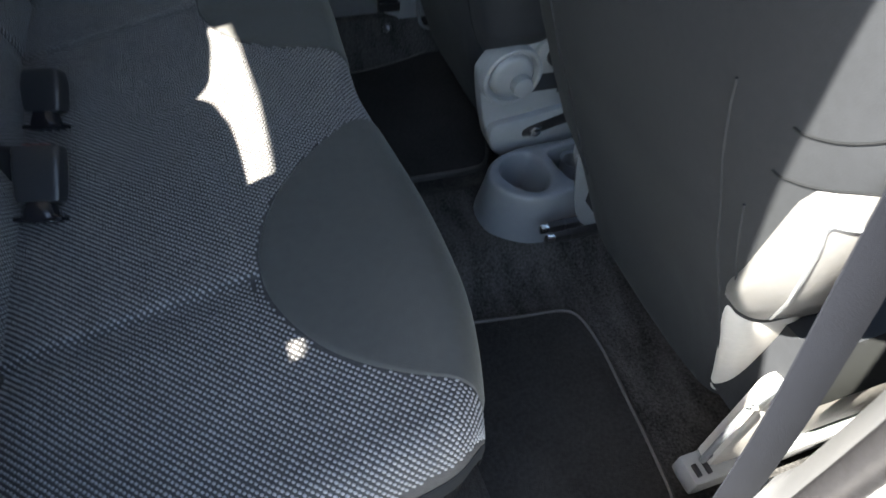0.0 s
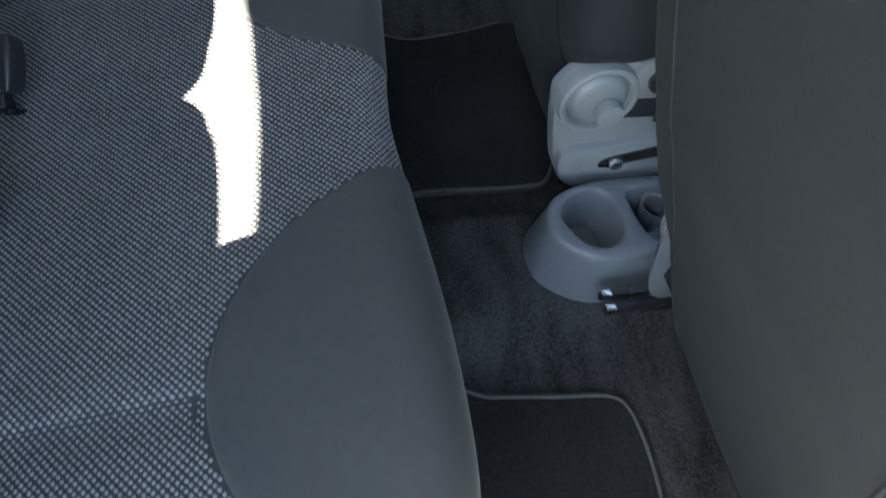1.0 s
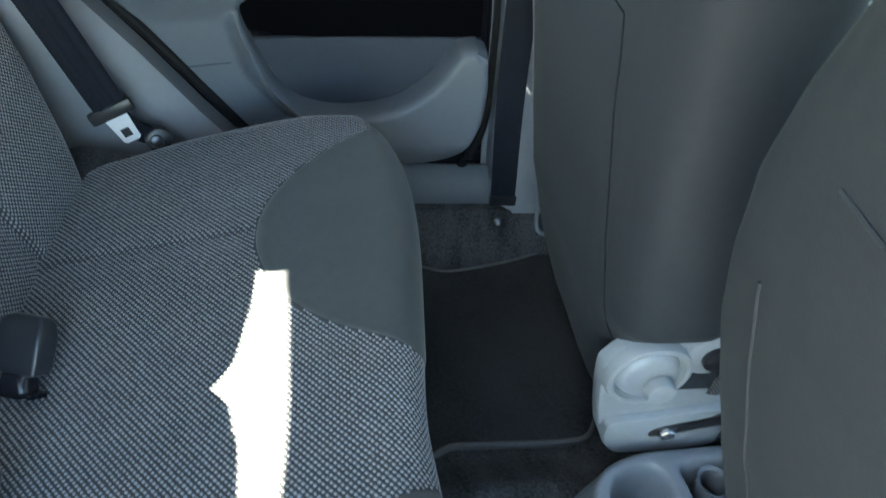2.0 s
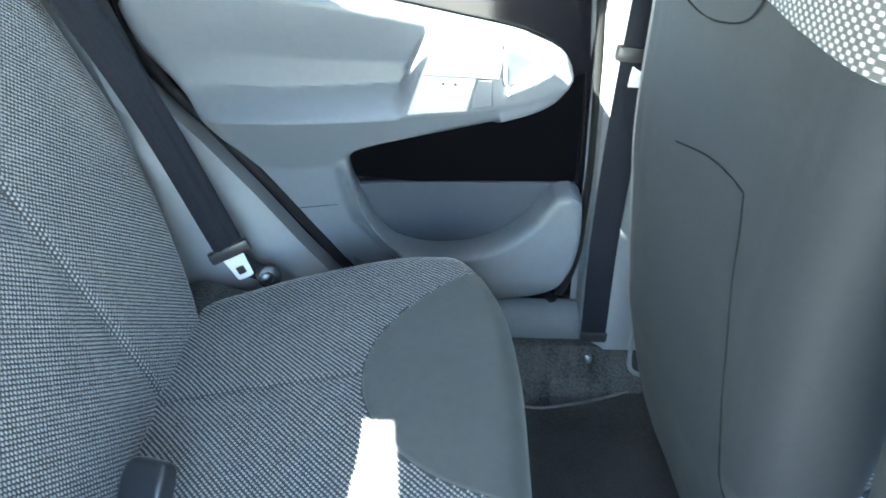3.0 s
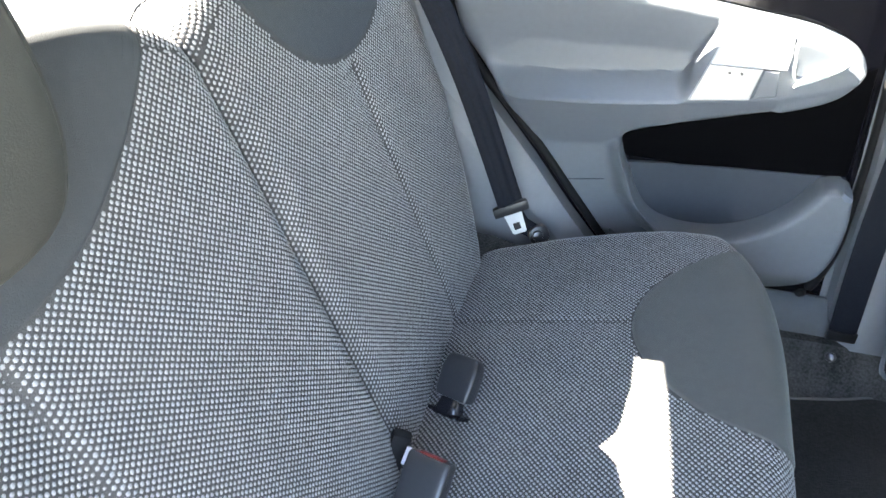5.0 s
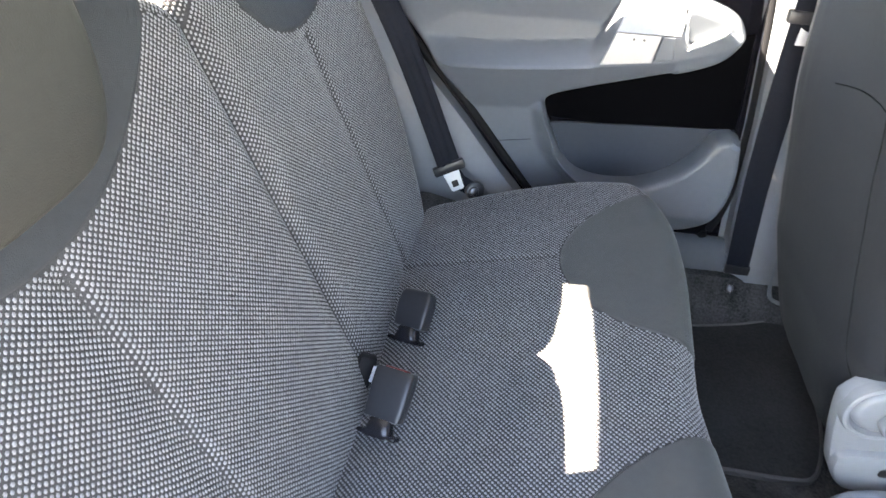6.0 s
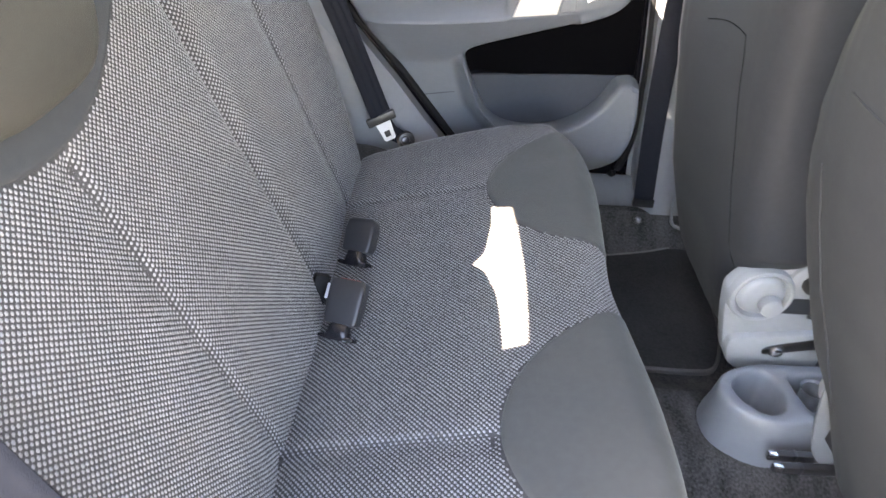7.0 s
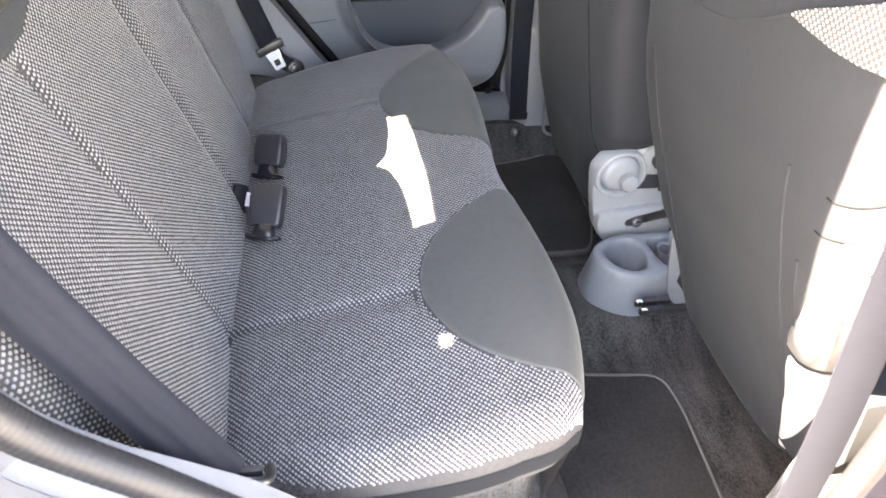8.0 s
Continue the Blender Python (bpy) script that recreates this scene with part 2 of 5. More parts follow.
def tube(pts, radius, n=8, bm=None):
    bm = bm or bmesh.new()
    pts = [Vector(p) for p in pts]
    loops = []
    for i, p in enumerate(pts):
        t = (pts[min(i + 1, len(pts) - 1)] - pts[max(i - 1, 0)]).normalized()
        a = t.cross(Vector((0, 0, 1)) if abs(t.z) < 0.9 else Vector((1, 0, 0))).normalized()
        b = t.cross(a)
        r = radius[i % len(radius)] if isinstance(radius, tuple) else radius
        loops.append([p + (a * math.cos(2 * math.pi * k / n) + b * math.sin(2 * math.pi * k / n)) * r for k in range(n)])
    return loft(loops, bm=bm)


def disc(centre, normal, radius, depth, n=24, bevel=0.0, bm=None):
    """A round boss that stands depth out of centre along normal."""
    c, w = Vector(centre), Vector(normal).normalized()
    a = w.orthogonal().normalized()
    b = w.cross(a)

    def ring(r, h):
        return [c + w * h + (a * math.cos(2 * math.pi * k / n) + b * math.sin(2 * math.pi * k / n)) * r for k in range(n)]
    loops = [ring(radius, 0), ring(radius, depth - bevel)]
    if bevel:
        loops += [ring(radius - bevel * 0.3, depth - bevel * 0.3), ring(radius - bevel, depth)]
    return loft(loops, bm=bm)


def ribbon(pts, across, width, thick=0.0016, sag=0.0, fold=0.0):
    """A strap along pts, with lengthwise folds; across gives its width direction at each end."""
    pts = [Vector(p) for p in pts]
    a0, a1 = (Vector(a).normalized() for a in across)
    loops = []
    for i, p in enumerate(pts):
        t = i / (len(pts) - 1)
        a = a0.lerp(a1, t).normalized()
        run = (pts[min(i + 1, len(pts) - 1)] - pts[max(i - 1, 0)]).normalized()
        up = a.cross(run).normalized()
        row = []
        for side, ks in ((1, range(19)), (-1, range(18, -1, -1))):
            for k in ks:
                s = k / 18 - 0.5
                lift = sag * (s * s * 4 - 1) + fold * (abs((s * 3 + 0.35) % 1 - 0.5) - 0.25)
                row.append(p + a * s * width + up * (side * thick / 2 + lift))
        loops.append(row)
    return loft(loops)


def mirror(y):
    return 2 * YC - y


def lin(a, b, n):
    return [a + (b - a) * i / (n - 1) for i in range(n)]


def knots(x, xs, ys):
    return float(np.interp(x, xs, ys))


def plate(outline, y0, y1, bevel=0.004, n=96, plane="xz", bm=None, raw=False):
    """A board with a smooth outline, from y0 (hidden) to y1 (seen), its seen edge rounded."""
    loop = [Vector(p) for p in outline] if raw else even_loop([Vector((p[0], p[1])) for p in outline], n)
    s = 1 if y1 > y0 else -1

    def at(lp, y):
        return [(p.x, y, p.y) if plane == "xz" else ((y, p.x, p.y) if plane == "yz" else (p.x, p.y, y)) for p in lp]
    loops = [at(loop, y0), at(loop, y1 - s * bevel), at(shrink(loop, bevel * 0.3), y1 - s * bevel * 0.3), at(shrink(loop, bevel), y1)]
    return loft(loops, bm=bm)


# ---- the large structure: ground, floor, car shell ----
def structure(name, bm, mat, label, parent=None):
    return tagged(part(name, bm, mat, parent), label, name.split("_")[0], kind="structure")


# unseen ground, its pale warm tone chosen for light bounced into the car
structure("ground", box((-400, -400, GROUND_Z - 0.1), (400, 400, GROUND_Z)), BOUNCEGROUND, "unseen ground round the parked car, pale to bounce light in")


def floor_height(x, y):
    """Carpet: flat wells under the mats, a low tunnel between them, rising to the sills and to the bench."""
    d = abs(y - YC)
    out = min(1.0, max(0.0, (d - 0.065) / 0.085))
    tunnel = 0.045 * (1 - out * out * (3 - 2 * out))
    side = 0.088 * min(1.0, max(0.0, (d - 0.55) / 0.075)) ** 1.6
    rear = 0.14 * max(0.0, (0.27 - x) / 0.1) ** 1.4
    crease = 0.002 * noise.noise(Vector((x * 14, y * 14, 0)))
    return -0.006 + max(tunnel, side, min(rear, 0.14)) + crease


structure("floor", grid(lambda x, y: ((x, y, floor_height(x, y)), (x, y)), lin(0.15, 1.75, 110), lin(0.075, 1.369, 110)), CARPET,
          "worn dark grey carpet covering the car floor")

# roof, tailgate surround and outer shell, closed but for the windows and the open rear door
ROOF_Z = 1.16


def roof_point(u, v):
    x = -0.777 + u * 1.807
    y = 0.24 + v * (mirror(0.24) - 0.24)
    return (x, y, ROOF_Z + 0.03 * (1 - (2 * v - 1) ** 2) + 0.03 * (1 - (2 * u - 1) ** 2)), (u, v)


structure("ceiling", grid(roof_point, lin(0, 1, 24), lin(0, 1, 24)), HEADLINER, "pale grey cloth headliner under the roof")
bm = grid(lambda u, v: (Vector(roof_point(u * 1.02 - 0.01, v * 1.04 - 0.02)[0]) + Vector((0, 0, 0.03)), (u, v)), lin(0, 1, 12), lin(0, 1, 12))
structure("roof_panel", bm, BLACKPAINT, "black painted roof panel of the car")

# tailgate: lower panel, two corner posts, glass
bm = bmesh.new()
box((-1.02, 0.12, -0.1), (-0.98, mirror(0.12), 0.72), 0.01, bm=bm)
structure("wall_rear", bm, BLACKPAINT, "black tailgate below the rear window")
for k, side in enumerate((False, True)):
    fy = mirror if side else (lambda y: y)
    # the far post is broadened, unseen, to shape the sunlight coming in
    loops = [[(x, fy(y0), z), (x - 0.03, fy(y0), z + 0.03), (x - 0.03, fy(y1), z + 0.03), (x, fy(y1 + 0.01), z), (x + 0.02, fy(y1 - 0.03), z)]
             for x, z, y0, y1 in ((-0.99, 0.70, 0.10, 0.197 + 0.078 * k), (-0.91, 0.86, 0.12, 0.217 + 0.088 * k), (-0.83, 1.03, 0.15, 0.242 + 0.088 * k), (-0.745, ROOF_Z + 0.03, 0.18, 0.278 + 0.086 * k))]
    structure("wall_tailgate_post_%d" % (k + 1), loft(loops), PILLARGREY, "grey trimmed post beside the rear window")
bm = grid(lambda u, v: ((-0.985 + u * 0.265, 0.17 + v * (mirror(0.17) - 0.17), 0.72 + u * (ROOF_Z - 0.70)), (u, v)), lin(0, 1, 6), lin(0, 1, 6))
rear_glass = structure("window_1", bm, REARGLASS, "sloping tailgate window glass")
rear_glass.visible_shadow = False


def side_y(z, far=True):
    """The inner face of the body side: upright below the window line, leaning in above it."""
    y = 1.405 - 0.50 * max(0.0, z - 0.74)
    return y if far else mirror(y)


def body_side(far):
    """Quarter panel, pillars and roof rail of one side as one thick shell; the door opening is left free."""
    bm = bmesh.new()

    def slab(outline, depth=0.05):
        loop = [Vector(p) for p in outline]
        sgn = 1 if far else -1
        a = [(p.x, side_y(p.y, far) + sgn * 0.004, p.y) for p in loop]
        b = [(p.x, side_y(p.y, far) + sgn * (0.004 + depth), p.y) for p in loop]
        loft([b, a], bm=bm)
    slab([(-1.0, -0.1), (-0.03, -0.1), (-0.03, 0.20), (-0.10, 0.29), (-0.25, 0.46), (-0.34, 0.55), (-0.375, 0.66), (-0.375, 0.78), (-1.0, 0.78)])
    slab([(-1.0, 0.78), (-0.375, 0.78), (-0.36, 0.95), (-0.30, 1.09), (-0.30, ROOF_Z + 0.02), (-0.79, ROOF_Z + 0.02)], 0.020 if far else 0.055)
    rail = 1.09 if far else 1.12
    slab([(-0.30, rail), (0.9, rail), (0.75, ROOF_Z + 0.03), (-0.30, ROOF_Z + 0.03)], 0.020 if far else 0.030)
    slab([(0.372 if far else 0.385, -0.1), (0.60, -0.1), (0.60, 0.74), (0.50, 1.09), (0.30, 1.09), (0.34, 0.74)])
    slab([(0.60, -0.1), (1.7, -0.1), (1.7, 0.74), (0.60, 0.74)])
    slab([(-0.03, -0.1), (0.385, -0.1), (0.385, 0.03), (-0.03, 0.03)] if not far else [(-0.03, -0.1), (0.392, -0.1), (0.392, 0.15), (-0.03, 0.15)])
    return bm


structure("wall_far_side", body_side(True), BLACKPAINT, "black painted body side with pillars and roof rail")
structure("wall_near_side", body_side(False), BLACKPAINT, "black painted body side round the open rear door")
bm = box((1.68, 0.04, -0.1), (1.75, mirror(0.04), 0.70))
structure("wall_front", bm, DASH, "dark bulkhead behind the dashboard")
bm = grid(lambda u, v: ((1.70 - u * 0.70, 0.08 + v * (mirror(0.08) - 0.08) , 0.70 + u * (ROOF_Z - 0.68)), (u, v)), lin(0, 1, 6), lin(0, 1, 6))
structure("window_2", bm, GLASS, "raked windscreen glass")
for k, far in enumerate((False, True)):
    bm = grid(lambda u, v: ((0.56 + u * (1.0 - 0.25 * v), side_y(0.74 + v * 0.36, far) + (0.012 if far else -0.012), 0.74 + v * 0.36), (u, v)), lin(0, 1, 4), lin(0, 1, 4))
    structure("window_%d" % (k + 3), bm, GLASS, "clear front door window glass")
bm = bmesh.new()
loft([[(x, y, z) for x, z in ((1.30, 0.25), (1.22, 0.42), (1.24, 0.58), (1.34, 0.68), (1.68, 0.70), (1.68, 0.25))] for y in lin(0.08, mirror(0.08), 9)], bm=bm)
tagged(part("dashboard", bm, DASH), "dark grey plastic dashboard under the windscreen", "dashboard")

# boot floor behind the bench and the parcel shelf
shelf = thing("parcel_shelf", "grey moulded parcel shelf behind the rear backrests", "shelf", at=(-0.74, YC, 0.69))
part("board", box((-0.96, 0.16, 0.685), (-0.535, mirror(0.16), 0.70), 0.005), PILLARGREY, shelf)
part("front_lip", tube([(-0.532, y, 0.694) for y in lin(0.17, mirror(0.17), 12)], 0.010, 10), PILLARGREY, shelf)
for y in (0.30, mirror(0.30)):
    part("raised_pad", box((-0.90, y - 0.09, 0.699), (-0.60, y + 0.09, 0.712), 0.008), PILLARGREY, shelf)
structure("floor_boot", box((-0.98, 0.12, 0.02), (-0.36, mirror(0.12), 0.06)), CARPET, "dark carpeted boot floor")


# ---- rear bench ----
SEAM_N, SEAM_F = 0.446, mirror(0.446)


FRONT_LINE = smooth_line([Vector(p) for p in ((-0.13, 0.2015), (0, 0.198), (0.13, 0.2015), (0.28, 0.2065), (0.45, 0.2118), (0.60, 0.2133), (0.75, 0.2105), (0.87, 0.199), (1.0, 0.177))], 90)
FRONT_A, FRONT_X = [p.x for p in FRONT_LINE], [p.y for p in FRONT_LINE]
HALF_LINE = smooth_line([Vector(p) for p in ((-0.32, 0.495), (-0.161, 0.529), (-0.09, 0.543), (0.01, 0.553), (0.077, 0.551), (0.116, 0.542), (0.147, 0.530), (0.173, 0.510), (0.21, 0.487), (0.24, 0.455))], 90)
HALF_X, HALF_Y = [p.x for p in HALF_LINE], [p.y for p in HALF_LINE]


def cushion_front(a):
    return knots(min(1.0, abs(a)), FRONT_A, FRONT_X)


def cushion_half(x, near=False):
    """Half the bench's width; its end at the open door is cut a little shorter."""
    return knots(x, HALF_X, HALF_Y) - (0.017 * knots(x, (0.10, 0.18), (1.0, 0.0)) if near else 0.0)


def seam_dip(d):
    """Depth of a pulled seam: one side rolls steeply into it, the other rises gently."""
    return 0.0065 * math.exp(-(d / (0.0065 if d > 0 else 0.028)) ** 2)


def cushion(a, s, raise_by=0.0):
    """The bench cushion: a across (-1 to 1, more is its side), s along it from the crack to the front and down."""
    ac = max(-1.0, min(1.0, a))
    front, r = cushion_front(ac), 0.052
    flat = front - r
    x = s
    roll = 0.0
    if s > flat:
        ang = min((s - flat) / r, math.pi / 2)
        x = flat + r * math.sin(ang)
        roll = 1 - math.cos(ang)
    down = max(0.0, s - flat - r * math.pi / 2)
    half = cushion_half(x, a < 0)
    y = YC + ac * half
    edge = max(0.0, (abs(ac) * half - (half - 0.045)) / 0.045)
    q = 1 - (1 - roll) * math.sqrt(max(0.0, 1 - min(1, edge) ** 2))
    down += max(0.0, abs(a) - 1)
    z = 0.318 + 0.241 * (x + 0.037) - r * q - min(down, 0.16)
    if x < 0.03:
        for seam, deep in ((SEAM_N, 1.0), (SEAM_F, 0.6)):
            z -= deep * seam_dip(y - seam) * min(1.0, (0.03 - x) / 0.02)
    if x < -0.205:
        z -= 0.9 * (-0.205 - x) ** 1.5
    z += 0.004 * math.cos((y - YC) / 0.28 * math.pi) * (1 - min(1, edge)) * -1
    z += 0.0020 * noise.noise(Vector((x * 8, y * 8, 3))) + 0.0006 * noise.noise(Vector((x * 30, y * 22, 5)))
    x -= 0.15 * max(0.0, down - 0.02)
    return (x, y, z + raise_by), (s, y + (abs(a) - 1 if abs(a) > 1 else 0) * (1 if a > 0 else -1))


bench = thing("rear_seat_cushion", "grey spacer-mesh bench cushion with two smooth dark front panels", "seat", at=(0, YC, 0.1))
ss = lin(-0.32, 0.10, 46) + lin(0.108, 0.24, 26) + lin(0.25, 0.40, 8)
aa = [-1.045, -1.03, -1.015] + lin(-1.0, -0.92, 12) + lin(-0.91, 0.91, 200) + lin(0.92, 1.0, 12) + [1.015, 1.03, 1.045]
part("cushion", grid(cushion, aa, ss), MESHGROUND, bench)


def normal_offset(f, u, v, h, d=0.002):
    p, w = f(u, v)
    pu, pv = Vector(f(u + d, v)[0]), Vector(f(u, v + d)[0])
    p = Vector(p)
    nrm = (pu - p).cross(pv - p)
    if nrm.length < 1e-12:
        return p, w
    nrm.normalize()
    return p + nrm * h, w


OVAL = smooth_line([Vector(p) for p in ((-0.03, 0.0205), (0, 0.0175), (0.03, 0.0205), (0.065, 0.032), (0.10, 0.051), (0.122, 0.068), (0.145, 0.092), (0.165, 0.120), (0.18, 0.146), (0.192, 0.174), (0.2, 0.205))], 80)
OVAL_D, OVAL_S = [p.x for p in OVAL], [p.y for p in OVAL]
PANEL_MIDS = (0.447, mirror(0.455))


def oval(dy):
    """Where the smooth front panel begins, dy beside its middle."""
    return knots(abs(dy), OVAL_D, OVAL_S)


def front_panel(mid):
    """The smooth panel let into the front of the bench, oval at its rear edge."""
    def f(t, k):
        y = mid + t * 0.2
        s0 = oval(t * 0.2)
        s1 = 0.33
        s = s0 + (s1 - s0) * k
        a = (y - YC) / cushion_half(min(s, 0.2), y < YC)
        edge = min(1.0, min(1 - abs(t), k * 2.0) / 0.05)
        h = 0.0022 - 0.0048 * math.sqrt(max(0.0, edge))
        return normal_offset(cushion, a, s, h)[0], (s, y)
    ts = [math.sin(q) for q in lin(-math.pi / 2 * 0.995, math.pi / 2 * 0.995, 90)]
    ks = [q ** 1.3 for q in lin(0, 1, 60)]
    return grid(f, ts, ks)


for mid in PANEL_MIDS:
    part("front_panel", front_panel(mid), SMOOTH, bench, "smooth dark grey fabric panel")
# dark welt round the foot of the cover
for edge_a, turn in ((-1.0, -1), (1.0, 1)):
    rows = []
    for s in lin(-0.30, 0.225, 60):
        base = Vector(cushion(edge_a * 1.004, s)[0])
        out = Vector((0.25 * max(0.0, s), turn, 0)).normalized()
        rows.append([base + out * 0.0006 + Vector((0, 0, 0.001)), base + out * 0.0030 + Vector((0, 0, -0.003)), base + out * 0.0030 + Vector((0, 0, -0.026)), base - out * 0.002 + Vector((0, 0, -0.030)), base - out * 0.012 + Vector((0, 0, -0.024))])
    part("welt", loft(rows), SEAMTHREAD, bench, "smooth dark welt along the foot of the cover")
# carpeted plinth under the bench
plinth = even_loop([Vector(p) for p in ((-0.30, 0.215), (-0.15, 0.200), (0.0, 0.205), (0.09, 0.213), (0.135, 0.228), (0.158, 0.262), (0.162, 0.40), (0.160, YC), (0.162, mirror(0.40)), (0.158, mirror(0.262)), (0.135, mirror(0.228)), (0.0, mirror(0.205)), (-0.15, mirror(0.2)), (-0.30, mirror(0.215)), (-0.31, YC))], 140)
structure("trim_bench_plinth", loft([[(p.x, p.y, z) for p in shrink(plinth, d)] for z, d in ((-0.01, -0.012), (0.10, -0.004), (0.20, 0.0), (0.262, 0.004))]), CARPET, "dark carpeted plinth under the bench")


# ---- woven nubs of the spacer fabric ----
NUB_U, NUB_V = 0.0066, 0.0073


def nubs(parent, f, where, u_range, v_range, seed, slant):
    """Pale raised nubs of the weave, staggered over a sheet f(u, v) -> (point, outward normal, way along u); where(u, v) tells if one stands there."""
    rng = np.random.default_rng(seed)
    centres, ups, ways = [], [], []
    for i in range(int(u_range[0] / NUB_U * 2), int(u_range[1] / NUB_U * 2) + 1):
        for k in range(int(v_range[0] / NUB_V * 2), int(v_range[1] / NUB_V * 2) + 1):
            if (i + k) % 2:
                continue
            u, v = i * NUB_U / 2, k * NUB_V / 2
            if where(u, v):
                p, n, w = f(u, v)
                centres.append(p), ups.append(n), ways.append(w)
    c, n, a = np.array(centres), np.array(ups), np.array(ways)
    n /= np.linalg.norm(n, axis=1)[:, None] + 1e-12
    a -= n * (a * n).sum(1)[:, None]
    a /= np.linalg.norm(a, axis=1)[:, None] + 1e-12
    b = np.cross(n, a)
    a, b = a * math.cos(slant) + b * math.sin(slant), b * math.cos(slant) - a * math.sin(slant)
    m = len(c)
    c = c + a * rng.normal(0, 0.00012, (m, 1)) + b * rng.normal(0, 0.00012, (m, 1))
    size = rng.normal(1.0, 0.05, (m, 1))
    verts = np.zeros((m, 13, 3))
    for ring, (r, h) in enumerate(((1.0, -0.0003), (0.76, 0.00042))):
        for q in range(6):
            t = math.pi / 3 * q
            verts[:, ring * 6 + q] = c + (a * math.cos(t) * 0.00222 + b * math.sin(t) * 0.00180) * r * size + n * h
    verts[:, 12] = c + n * 0.00058
    base = (np.arange(m) * 13)[:, None]
    quads = np.array([(q, (q + 1) % 6, 6 + (q + 1) % 6, 6 + q) for q in range(6)])
    tips = np.array([(6 + q, 6 + (q + 1) % 6, 12) for q in range(6)])
    faces = (base[:, :, None] + quads[None]).reshape(-1, 4).tolist() + (base[:, :, None] + tips[None]).reshape(-1, 3).tolist()
    me = bpy.data.meshes.new("nub_weave")
    me.from_pydata(verts.reshape(-1, 3).tolist(), [], faces)
    me.materials.append(NUBYARN)
    me.shade_smooth()
    ob = new("nub_weave", me)
    ob.parent = parent
    ob.matrix_parent_inverse = Matrix.Translation(-parent.location)
    ob["label"] = "pale raised nubs of the spacer weave"
    ob["kind"] = "stuff"
    return ob


def on_sheet(f, u, v, du, dv, flip):
    """Point, outward normal and way along u of a sheet given by parameters."""
    p = Vector(f(u, v)[0])
    pu, pv = Vector(f(u + du, v)[0]) - p, Vector(f(u, v + dv)[0]) - p
    n = pu.cross(pv) * flip
    return tuple(p), tuple(n), pu


def cushion_a(s, v):
    """Across-parameter for a length v measured along the surface, round the rolled ends too."""
    near = v < YC
    half = cushion_half(min(s, 0.22), near)
    reach = abs(v - YC)
    if reach > half - 0.045:
        reach = half - 0.045 + 0.045 * math.sin(min(math.pi / 2, (reach - half + 0.045) / 0.0485))
    return (-reach if near else reach) / half


def cushion_nub(s, v):
    a = cushion_a(s, v)
    p, n, _ = on_sheet(cushion, a, s, 0.001, 0.0015, -1)
    return p, n, tuple(Vector(cushion(a, s + 0.0015)[0]) - Vector(p))


def cushion_has_nub(s, v):
    a = cushion_a(s, v)
    y = YC + a * cushion_half(min(s, 0.22), v < YC)
    return abs(a) < 0.995 and all(abs(y - m) > 0.2 or s < oval(y - m) - 0.001 for m in PANEL_MIDS)


nubs(bench, cushion_nub, cushion_has_nub, (-0.30, 0.265), (0.12, 1.325), 3, radians(-44))


def outer_edge(z):
    return knots(z, (0.18, 0.266, 0.322, 0.422, 0.536, 0.691, 0.80), (0.245, 0.234, 0.204, 0.165, 0.137, 0.150, 0.178))


def inner_edge(far):
    """Where a backrest ends at the split, counted from the near side for both."""
    return 0.716 if far else 0.762


def back_seam(far):
    return 0.427 if far else 0.451


def scoop_low(dy, far):
    """Height of the scoop's lower edge, dy beside its middle (towards the split is positive)."""
    return 0.671 + 1.95 * dy * dy + (40 * dy ** 4 if far and dy > 0 else 0.0)


